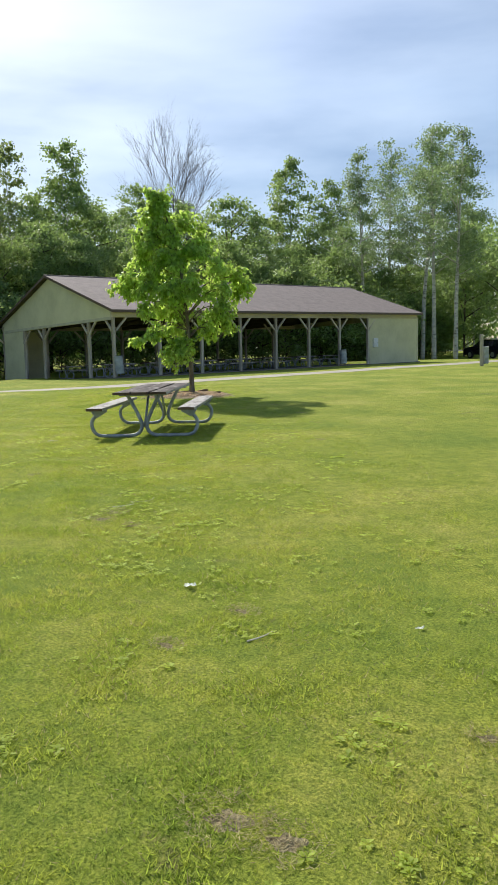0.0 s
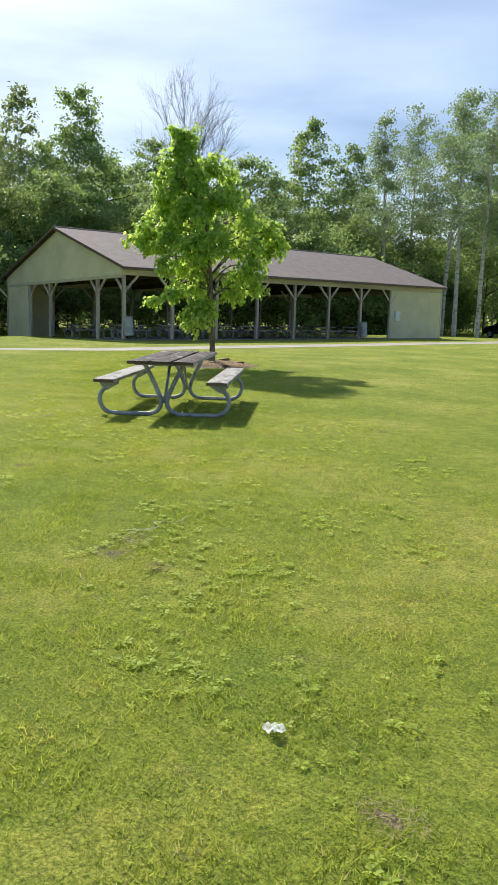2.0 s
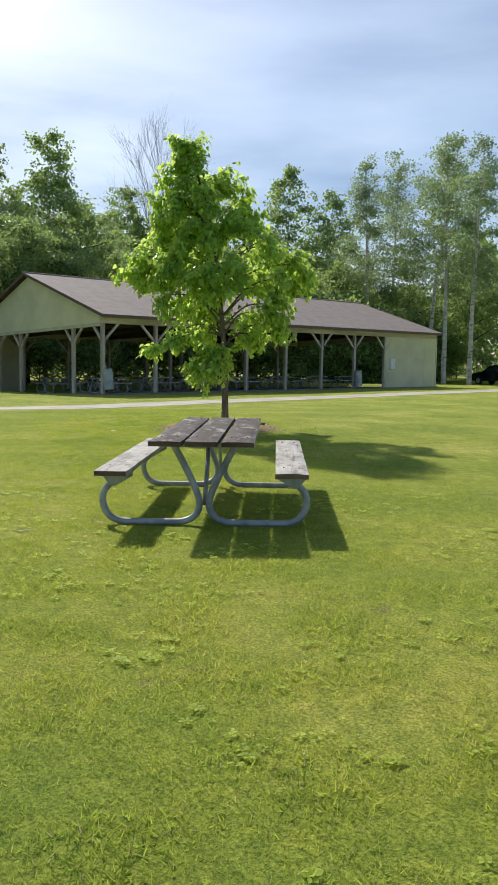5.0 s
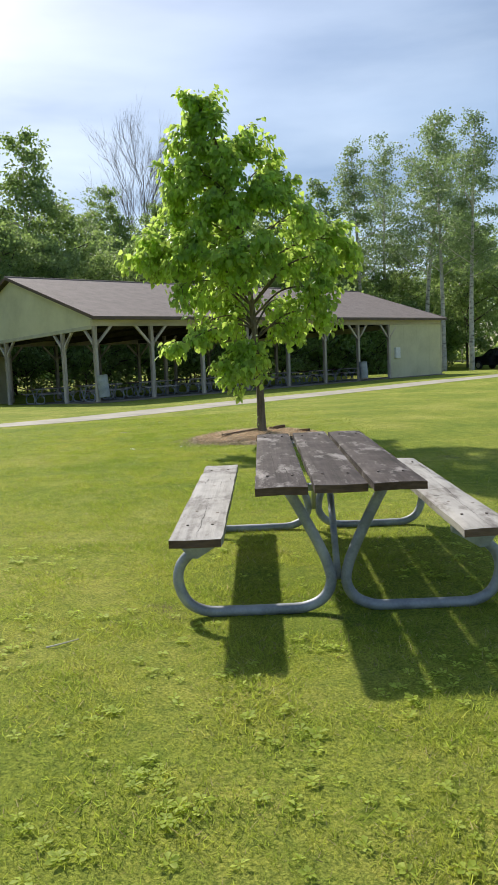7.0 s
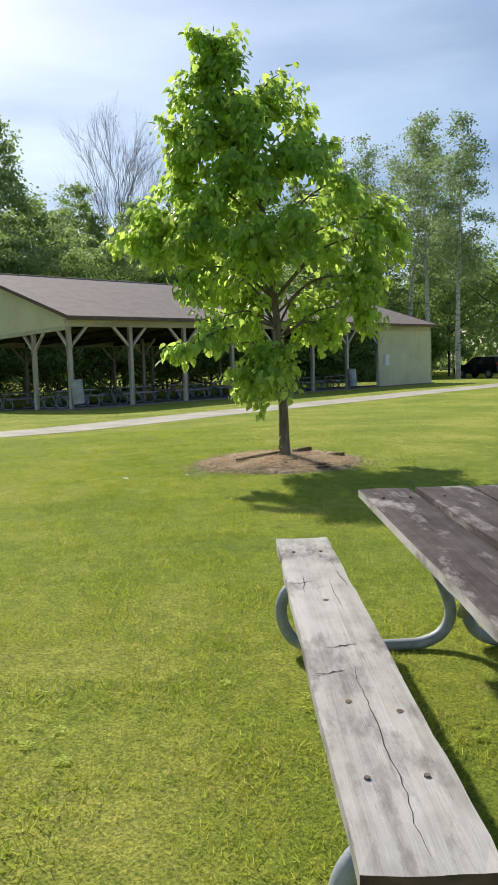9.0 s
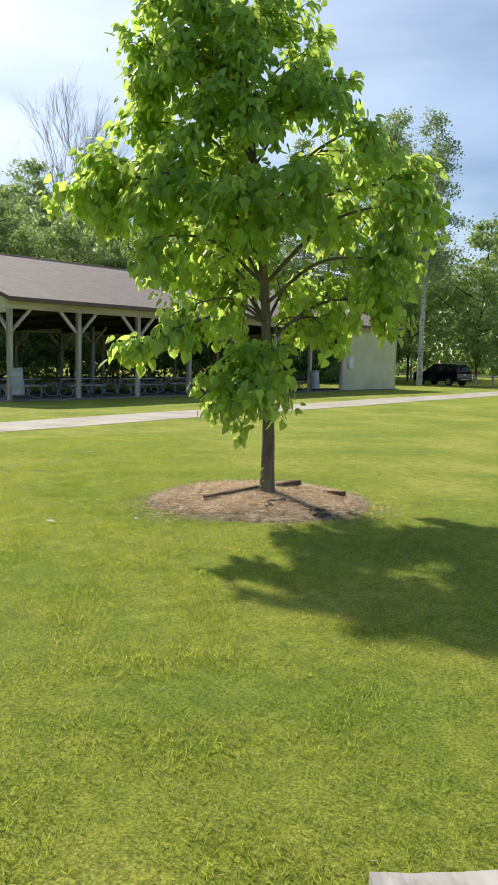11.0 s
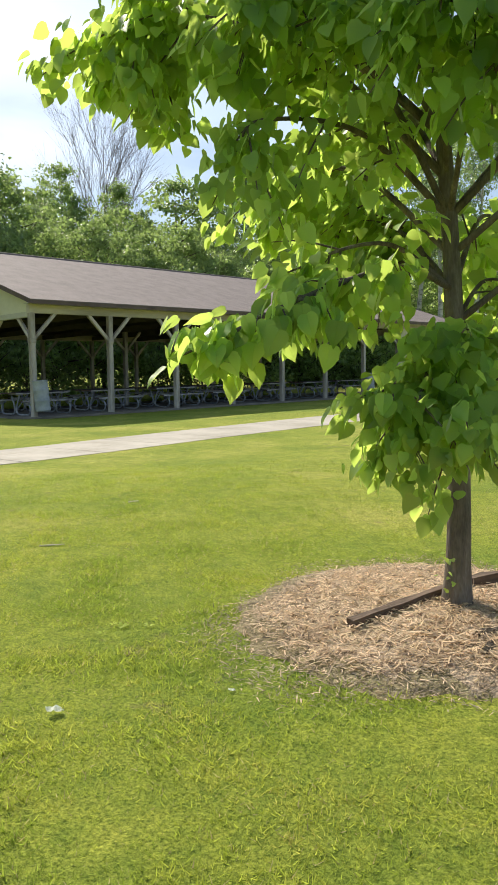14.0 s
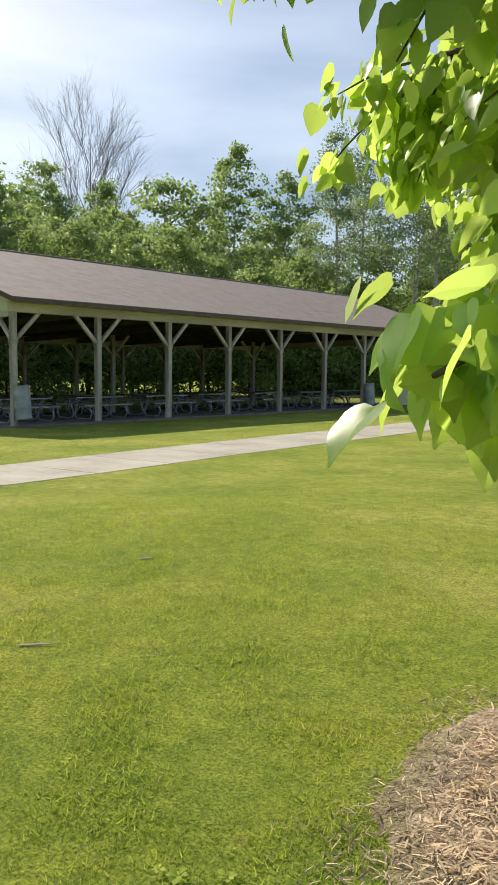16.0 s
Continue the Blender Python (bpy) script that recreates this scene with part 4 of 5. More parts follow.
    for z, a, b, tip_z, wgt in named:
        base = min(trunk_line, key=lambda p: abs(p.z - z))
        h = (left * a + fwd * b) * (1.04 if a < -0.5 else 0.84 if b < -0.3 else 0.97)
        tip_z += 0.08 if z < 2.0 else -0.05 if z < 3.0 else -0.12 if z < 3.6 else -0.19
        h = h + left * (0.12 if z > 3.6 else 0.0)
        reach = float(np.hypot(*h))
        end = Vector((base.x * 0.6 + h[0] * 0.88, base.y * 0.6 + h[1] * 0.88, tip_z + 0.06 * reach))
        mid = base.lerp(end, 0.5) + Vector((0, 0, 0.10 * reach + 0.05))
        tipv = end + Vector((h[0] * 0.10, h[1] * 0.10, -0.12 * reach))
        line = bend([base, mid, end, tipv], 6)
        tube(bm, line, [max(0.003, (0.007 + 0.0075 * reach) * (1 - i / len(line)) + 0.002) for i in range(len(line))], 6)
        spray(line[5:], reach, wgt * 0.85, rng)
        for q in range(int(5 + 6.5 * reach)):
            at = int(rng.integers(4, len(line) - 2))
            d = (line[at + 1] - line[at]).normalized()
            side = Vector(rng.normal(0, 1, 3))
            side = (side - d * side.dot(d)).normalized()
            ln = float(rng.uniform(0.22, 0.45)) * (0.55 + 0.3 * reach)
            e = line[at] + (d * 0.65 + side * 0.75).normalized() * ln + Vector((0, 0, -0.30 * ln))
            tw = bend([line[at], line[at].lerp(e, 0.55) + Vector((0, 0, 0.06 * ln)), e], 3)
            tube(bm, tw, [0.0055, 0.005, 0.0045, 0.004, 0.0035, 0.003, 0.002][:len(tw)], 5)
            spray(tw, ln * 1.5, wgt, rng)
    # one long thin branch droops out over the lawn
    rng = np.random.default_rng(23)
    base = min(trunk_line, key=lambda p: abs(p.z - 1.55))
    line = bend([base, Vector((-0.04, -0.45, 1.57)), Vector((-0.12, -0.95, 1.44)), Vector((-0.20, -1.34, 1.28)), Vector((-0.24, -1.52, 1.21))], 5)
    tube(bm, line, [0.016 - 0.0125 * i / len(line) for i in range(len(line))], 6)
    spray(line[5:], 1.3, 0.9, rng, 1.08)
    for q in range(18):
        at = int(rng.integers(5, len(line) - 5))
        d = (line[at + 1] - line[at]).normalized()
        e = line[at] + d * 0.08 + Vector((rng.uniform(-0.20, 0.20), rng.uniform(-0.02, 0.08), rng.uniform(-0.17, 0.03)))
        tw = bend([line[at], line[at].lerp(e, 0.5) + Vector((0, 0, 0.03)), e], 3)
        tube(bm, tw, [0.005, 0.0045, 0.004, 0.0035, 0.003, 0.0025, 0.002][:len(tw)], 5)
        spray(tw, 0.55, 0.5, rng, 1.08)
    part("trunk", bm, M_BARK, ob, smooth=True)
    C, T, N, S = np.concatenate(centres), np.concatenate(tips), np.concatenate(nrms), np.concatenate(sizes)
    keep = (C[:, 2] > 0.55) & ((C[:, 1] > -1.57) | (C[:, 2] > 1.6)) & ((C[:, 0] > -0.42) | (C[:, 1] > -1.15) | (C[:, 2] > 1.6))
    C, T, N, S = C[keep], T[keep], N[keep], S[keep]
    # slender pale flower bracts hang among the leaves
    pick = rng.choice(len(C), 520, replace=False)
    k = len(pick)
    bract = [(0, 0, 0), (0.06, 0.25, 0.02), (0.07, 0.7, 0.01), (0, 1, -0.05), (-0.07, 0.7, 0.01), (-0.06, 0.25, 0.02)]
    drop = np.array([0, 0, -1.0]) + rng.normal(0, 0.28, (k, 3))
    tagged(leaves("bracts", C[pick] + rng.normal(0, 0.03, (k, 3)), drop, rng.normal(0, 1, (k, 3)), rng.uniform(0.05, 0.085, k), bract, [(0, 1, 5), (1, 2, 4), (1, 4, 5), (2, 3, 4)], M_BRACT, ob), "pale yellow-green flower bracts", kind="stuff")
    # a few shoots at the foot of the trunk
    q = 9
    foot = np.stack([rng.normal(0.01, 0.03, q), rng.normal(-0.085, 0.012, q), rng.uniform(0.10, 0.30, q)], 1)
    tagged(leaves("shoots", foot, rng.normal(0, 0.6, (q, 3)) + np.array([0.2, -0.7, 0.1]), np.tile([0.0, -0.3, 1.0], (q, 1)) + rng.normal(0, 0.3, (q, 3)), rng.uniform(0.02, 0.035, q), HEART, HEART_F, M_LINDEN, ob), "small yellow-green shoots", kind="stuff")
    # the lowest outer sprays hang beside the walk: their leaves are single pieces
    gap = np.linalg.norm(C - np.array([-0.12, -1.45, 1.15]), axis=1)
    order = np.argsort(gap)
    near, rest = order[:280], order[280:]
    crown = leaves("crown", C[rest], T[rest], N[rest], S[rest], HEART, HEART_F, M_LINDEN, ob)
    me = bpy.data.meshes.new("leaf")
    me.from_pydata(*(lambda vf: (vf[0], [], vf[1]))(fine_leaf()))
    me.polygons.foreach_set("use_smooth", [True] * len(me.polygons))
    me.materials.append(M_LINDEN_ONE)
    for i in near:
        t = Vector(T[i]).normalized()
        nr = Vector(N[i])
        nr = (nr - t * nr.dot(t)).normalized()
        leaf = new("leaf", me)
        m = Matrix.Identity(4)
        for r in range(3):
            m[r][0], m[r][1], m[r][2], m[r][3] = t.cross(nr)[r] * S[i], t[r] * S[i], nr[r] * S[i], C[i][r]
        leaf.matrix_basis, leaf.parent = m, crown
    return ob


linden()


def wild_tree(name, seed, height, bole, radius, count, size, leaf_mat, bark, label, lean=0.3, shape=1.0, stout=1.0):
    """A wood-edge tree: tapered bole, limbs, and a crown of leaf sprays gathered on limb ends, with gaps between."""
    rng = np.random.default_rng(seed)
    ob = thing(name, pose(0, 0, -300), label, "shrub" if name == "shrub" else "tree", name.replace("_", " ") + "s of the wood")
    bm = bmesh.new()
    lx, ly = rng.normal(0, lean, 2)
    line = bend([(0, 0, -0.5), (0.1 * lx, 0.1 * ly, height * 0.3), (0.5 * lx, 0.5 * ly, height * 0.62), (lx, ly, height * 0.97)], 5)
    r = (0.006 * height + 0.03) * stout
    tube(bm, line, [r * (1 - 0.93 * i / (len(line) - 1)) for i in range(len(line))], 9)
    ends = []
    nl = 22
    for i in range(nl):
        f = bole + (0.97 - bole) * (i + rng.random() * 0.8) / nl
        p = line[min(int(f * (len(line) - 1)), len(line) - 1)].copy()
        p.z = height * f
        prof = math.sin(math.pi * min(1, max(0.08, (f - bole) / (1 - bole)) ** (0.75 * shape) * 0.86 + 0.12))
        reach = radius * prof * rng.uniform(0.65, 1.12)
        az = i * 2.4 + rng.normal(0, 0.4)
        d = Vector((math.cos(az), math.sin(az), rng.uniform(0.25, 0.8)))
        e = p + d * reach
        m = p.lerp(e, 0.5) + Vector((0, 0, -0.04 * reach))
        tube(bm, [p, m, e], [0.012 * reach + 0.025, 0.010 * reach + 0.012, 0.01], 5)
        for k in range(7):
            q = p.lerp(e, rng.uniform(0.45, 1.05)) + Vector(rng.normal(0, 0.2 * reach + 0.15, 3))
            ends.append((*q, rng.uniform(0.35, 0.8) * (0.4 + 0.24 * reach)))
    part("trunk", bm, bark, ob, smooth=True)
    ends = np.array(ends)
    share = (ends[:, 3] + 0.1) ** 1.9
    pick = rng.choice(len(ends), count, p=share / share.sum())
    g = unit(rng.normal(0, 1, (count, 3)))
    g[:, 2] = np.where(g[:, 2] < -0.3, -g[:, 2] * 0.6, g[:, 2])
    C = ends[pick, :3] + g * ends[pick, 3:4] * rng.uniform(0.35, 1.25, (count, 1)) * np.array([1.3, 1.3, 0.8]) + rng.normal(0, 0.12, (count, 3))
    C[:, 2] = np.maximum(C[:, 2], height * bole * 0.75)
    T = rng.normal(0, 0.7, (count, 3)) + np.array([0, 0, -0.5]) + g * 0.6
    N = rng.normal(0, 0.45, (count, 3)) + np.array([0, 0, 0.5]) + g * 0.9
    leaves("crown", C, T, N, rng.uniform(0.65, 1.3, count) * size, SPRAY, SPRAY_F, leaf_mat, ob)
    return ob


def bare_tree(seed, height):
    """A dead tree: fanning limbs and twigs, no leaves."""
    rng = np.random.default_rng(seed)
    ob = thing("bare_tree", pose(0, 0, -300), "tall dead tree with bare grey fanning twigs", "tree")
    bm = bmesh.new()

    def grow(bm, p, d, ln, r, depth):
        e = p + d * ln
        m = p.lerp(e, 0.5) + Vector(rng.normal(0, 0.03 * ln, 3))
        tube(bm, [p, m, e], [r, r * 0.82, r * 0.62], 6 if depth > 2 else 4)
        if depth == 0:
            return
        for k in range(5):
            nd = (d + Vector(rng.normal(0, 0.27, 3)) + Vector((0, 0, 0.10))).normalized()
            grow(bm, p.lerp(e, rng.uniform(0.45, 1.0)), nd, ln * rng.uniform(0.55, 0.8), r * 0.5, depth - 1)

    tube(bm, [(0, 0, -0.5), (0.1, 0, height * 0.3), (0.0, 0.1, height * 0.6), (0.15, 0.0, height * 0.93)], [0.22, 0.17, 0.09, 0.015], 8)
    for k in range(13):
        a, f = k * 2.4, 0.34 + 0.042 * k
        lb = bmesh.new()
        grow(lb, Vector((0.03, 0.05, height * f)), Vector((0.42 * math.cos(a), 0.42 * math.sin(a), 1)).normalized(), height * (0.27 - 0.20 * (f - 0.34)), 0.07 * (1.2 - f), 3)
        part("limb", lb, M_DEADWOOD, ob)
    part("trunk", bm, M_DEADWOOD, ob)
    return ob


def wood():
    """Trees along the wood's edge behind the shelter, taller ones farther in."""
    aspen = [wild_tree("aspen_tree", 11 + k, 19.0, 0.36, 3.1, 9500, 0.16, M_ASPEN, M_PALEBARK, "tall aspen tree with slim pale trunk and airy crown", 0.5, 0.8, 1.5) for k in range(3)]
    broad = [wild_tree("broadleaf_tree", 21 + k, 11.0, 0.08, 3.3, 10500, 0.20, M_FOREST, M_DARKBARK, "bushy green broadleaf tree behind the shelter", 0.4) for k in range(3)]
    tall = [wild_tree("broadleaf_tree", 31 + k, 20.0, 0.16, 3.8, 11500, 0.25, M_FOREST, M_PALEBARK, "tall green broadleaf tree of the wood", 0.6, 0.9) for k in range(3)]
    pale = wild_tree("poplar_tree", 41, 20.0, 0.15, 2.2, 4500, 0.30, M_HAZY, M_PALEBARK, "slender green poplar above the other trees, haze put into its leaf colour", 0.5)
    bush = [wild_tree("shrub", 51 + k, 4.5, 0.02, 2.3, 3800, 0.19, M_FOREST, M_DARKBARK, "leafy green shrub closing the wood's edge", 0.3) for k in range(2)]
    bare = bare_tree(5, 25.0)

    def put(ob, x, y, h, turn, base):
        s = h / base
        m = copy_thing(ob, pose(0, 0, 0))
        m.matrix_basis = Matrix.Translation((x, y, float(ground_z(x, y)) - 0.05)) @ Matrix.Rotation(radians(turn), 4, "Z") @ Matrix.Scale(s, 4)
        return m

    rng = random.Random(4)
    # first row of low bushy trees behind the shelter
    for k in range(15):
        y = -16 + 3.7 * k + rng.uniform(-1, 1)
        put(broad[k % 3], -18.5 - rng.uniform(0, 3.0), y, rng.uniform(8.5, 10.5), rng.uniform(0, 360), 11.0)
    # second row
    for k in range(15):
        y = -14 + 4.4 * k + rng.uniform(-1, 1)
        put((tall[k % 3], broad[k % 3], aspen[k % 3])[k % 3], -26 - rng.uniform(0, 4), y, rng.uniform(12, 15.5), rng.uniform(0, 360), (20.0, 11.0, 19.0)[k % 3])
    # third row, high and far in
    for k in range(10):
        y = -2 + 7.5 * k + rng.uniform(-1.5, 1.5)
        put((tall[k % 3], aspen[k % 3])[k % 2], -36 - rng.uniform(0, 6), y, rng.uniform(15, 19), rng.uniform(0, 360), (20.0, 19.0)[k % 2])
    # undergrowth that closes the wood's edge
    for k in range(26):
        put(bush[k % 2], -13.8 - rng.uniform(0, 1.8), -16 + 1.95 * k, rng.uniform(3.4, 5.2), rng.uniform(0, 360), 4.5)
    for k in range(14):
        put(broad[(k + 1) % 3], -16.8 - rng.uniform(0, 1.6), -13 + 3.2 * k, rng.uniform(8.0, 10.0), rng.uniform(0, 360), 11.0)
    for k in range(14):
        put(bush[k % 2], -13.0 - 0.35 * k + rng.uniform(-0.8, 0.8), 31 + 1.6 * k, rng.uniform(3.2, 5.5), rng.uniform(0, 360), 4.5)
    # the wood goes on past the shelter's far end, deep and shaded
    for k in range(9):
        put(broad[k % 3], -18.5 - 0.45 * k + rng.uniform(-1, 1), 37 + 3.1 * k, rng.uniform(8.5, 11.5), rng.uniform(0, 360), 11.0)
    for k in range(8):
        put(bush[k % 2], -14.5 - 0.4 * k + rng.uniform(-0.8, 0.8), 29.5 + 2.1 * k, rng.uniform(4.5, 6.5), rng.uniform(0, 360), 4.5)
    for x, y, h, k in ((-34.0, 23.0, 15.0, 0), (-36.5, 28.0, 15.5, 1), (-31.0, 19.0, 14.0, 2), (-35.0, 34.0, 15.0, 2)):
        put(tall[k], x, y, h, rng.uniform(0, 360), 20.0)
    # trees that stand out
    put(tall[1], -24.0, 11.0, 17.5, 40, 20.0)
    put(pale, -30.0, 10.0, 18.5, 0, 20.0)
    put(bare, -41.3, 34.9, 23.0, 0, 25.0)
    put(tall[2], -33.0, 44.5, 22.5, 120, 20.0)
    put(tall[0], -27.0, 45.0, 19.0, 200, 20.0)
    for x, y, h, k in ((-8.0, 36.4, 19.0, 0), (-4.3, 34.0, 17.8, 1), (-12.5, 41.0, 20.8, 2), (-16.0, 37.0, 18.8, 1), (-19.5, 45.0, 21.0, 0)):
        put(aspen[k], x, y, h, rng.uniform(0, 360), 19.0)
    # trees beyond the parked car
    for x, y, h, k in ((-6.5, 47.5, 13, 0), (-9.5, 60.0, 15, 1), (-1.0, 66.0, 15, 2), (-18, 58.0, 16, 1), (-14, 50, 13, 2), (5.0, 74.0, 16, 0), (-6, 82, 18, 1), (-24, 66, 18, 2), (14, 84, 18, 1), (-14, 92, 20, 0), (3, 98, 20, 2)):
        put((tall[k], broad[k])[h < 14], x, y, h, rng.uniform(0, 360), (20.0, 11.0)[h < 14])
    for ob in (*aspen, *broad, *tall, *bush, pale, bare):
        for o in (*ob.children_recursive, ob):
            bpy.data.objects.remove(o)


wood()


def far_wood():
    """The closed belt of trees in the distance."""
    rng = np.random.default_rng(77)
    n = 36000
    az = np.radians(rng.uniform(88, 178, n))
    dist = rng.uniform(88, 120, n)
    top = 13 + 3.0 * np.sin(az * 23) + 2.0 * np.sin(az * 57 + 1) + 1.5 * np.sin(az * 111)
    z = rng.random(n) ** 0.8 * top
    C = np.stack([5 + dist * np.cos(az), dist * np.sin(az), z - 0.5], 1)
    T, N = rng.normal(0, 1, (n, 3)), rng.normal(0, 0.8, (n, 3)) + np.array([0, -0.3, 0.6])
    ob = leaves("far_trees", C, T, N, rng.uniform(0.6, 1.3, n), SPRAY, SPRAY_F, M_FOREST, None)
    tagged(ob, "distant belt of green woodland beyond the lawn", "woods", kind="stuff")


far_wood()


# ---- parked car ----
def car(m):
    ob = thing("car", m, "black sport utility car parked beyond the shelter", "car")
    # side outline, nose towards +y
    outline = [(-2.15, 0.36), (-2.22, 0.55), (-2.20, 0.95), (-2.08, 1.08), (-1.86, 1.58), (-1.70, 1.66), (-0.4, 1.70), (0.25, 1.64), (1.05, 1.10), (1.95, 0.98), (2.18, 0.80), (2.20, 0.42), (2.1, 0.33)]
    bm = bmesh.new()
    rows = []
    for x, squash in ((-0.90, 1), (-0.86, 0.4), (0.86, 0.4), (0.90, 1)):
        row = []
        for y, z in outline:
            tuck = max(0, (z - 1.05)) * 0.30 if squash == 1 else max(0, (z - 1.05)) * 0.20
            row.append(bm.verts.new((x - math.copysign(tuck, x), y * (0.985 if squash == 1 else 1.0), z * (0.992 if squash == 1 else 1.0))))
        rows.append(row)
    k = len(outline)
    for a, b in zip(rows, rows[1:]):
        for i in range(k):
            bm.faces.new((a[i], a[(i + 1) % k], b[(i + 1) % k], b[i]))
    bm.faces.new(rows[0][::-1])
    bm.faces.new(rows[-1])
    bmesh.ops.recalc_face_normals(bm, faces=bm.faces)
    part("body", bm, M_CAR, ob)
    for s in (-1, 1):
        for y0, y1, n0 in ((-1.72, -1.02, "window"), (-0.95, -0.10, "window"), (-0.03, 0.72, "window")):
            bm = bmesh.new()
            zt0, zt1 = 1.56, 1.56 if y1 < 0.3 else 1.30
            q = [(y0, 1.10), (y1, 1.10), (y1, zt1), (y0 + (0.12 if y0 < -1.5 else 0), zt0)]
            vs = [bm.verts.new((s * (0.906 - max(0, z - 1.05) * 0.30), y, z)) for y, z in q]
            vo = [bm.verts.new((s * (0.896 - max(0, z - 1.05) * 0.30), y, z)) for y, z in q]
            bm.faces.new(vs)
            bm.faces.new(vo[::-1])
            for i in range(4):
                bm.faces.new((vs[i], vs[(i + 1) % 4], vo[(i + 1) % 4], vo[i]))
            bmesh.ops.recalc_face_normals(bm, faces=bm.faces)
            part(n0, bm, M_GLASS, ob)
        for y in (-1.36, 1.36):
            bm = tube(bmesh.new(), [(s * 0.70, y, 0.34), (s * 0.73, y, 0.34), (s * 0.90, y, 0.34), (s * 0.925, y, 0.34)], [0.30, 0.34, 0.34, 0.31], 22)
            w = part("wheel", bm, M_CARTRIM, ob)
            bm = tube(bmesh.new(), [(s * 0.90, y, 0.34), (s * 0.932, y, 0.34)], [0.23, 0.22], 20)
            part("rim", bm, M_ALLOY, w)
        part("tail_light", slab_box(min(s * 0.70, s * 0.885), -2.215, 0.98, max(s * 0.70, s * 0.885), -2.12, 1.22, 0.02), M_TAIL, ob)
        part("mirror", slab_box(min(s * 0.90, s * 1.05), 0.62, 1.05, max(s * 0.90, s * 1.05), 0.72, 1.2, 0.02), M_CAR, ob)
        part("roof_rail", tube(bmesh.new(), [(s * 0.62, -1.55, 1.69), (s * 0.62, -1.4, 1.745), (s * 0.62, -0.2, 1.755), (s * 0.62, 0.0, 1.70)], 0.018, 8), M_ALLOY, ob)
    bm = bmesh.new()
    q = [(-0.70, -2.075, 1.12), (0.70, -2.075, 1.12), (0.60, -1.90, 1.53), (-0.60, -1.90, 1.53)]
    vs = [bm.verts.new(p) for p in q]
    vo = [bm.verts.new((x, y + 0.03, z)) for x, y, z in q]
    bm.faces.new(vs)
    bm.faces.new(vo[::-1])
    for i in range(4):
        bm.faces.new((vs[i], vs[(i + 1) % 4], vo[(i + 1) % 4], vo[i]))
    bmesh.ops.recalc_face_normals(bm, faces=bm.faces)
    part("rear_window", bm, M_GLASS, ob)
    part("licence_plate", slab_box(-0.16, -2.225, 0.80, 0.16, -2.205, 0.95, 0.004), M_PLATE, ob)
    part("bumper", slab_box(-0.86, -2.27, 0.42, 0.86, -2.14, 0.62, 0.04), M_CARTRIM, ob)
    part("bumper_trim", slab_box(-0.55, -2.278, 0.50, 0.55, -2.262, 0.56, 0.004), M_ALLOY, ob)
    return ob


car(pose(-8.2, 45.0, float(ground_z(-8.2, 45.0)), 0, 0, 168 - 90))

# timber bollards along the car park's edge, and the road beyond
for k in range(7):
    x, y = -6.4 + 0.75 * k, 47.2 + 1.75 * k
    ob = thing("bollard", pose(x, y, float(ground_z(x, y)), 0, 0, 25 * k), "short weathered timber bollard at the lawn's edge", "bollard", "bollards by the car park")
    part("post", slab_box(-0.11, -0.11, -0.3, 0.11, 0.11, 0.78, 0.03), M_POST, ob)
bm = bmesh.new()
for a, b in (((-45, 70), (40, 78)),):
    vs = [bm.verts.new((x, y, float(ground_z(x, y)) + 0.03)) for x, y in (a, b, (b[0], b[1] + 5), (a[0], a[1] + 5))]
    bm.faces.new(vs)
tagged(part("road", bm, M_ROAD), "grey asphalt road beyond the lawn", "road", kind="structure")


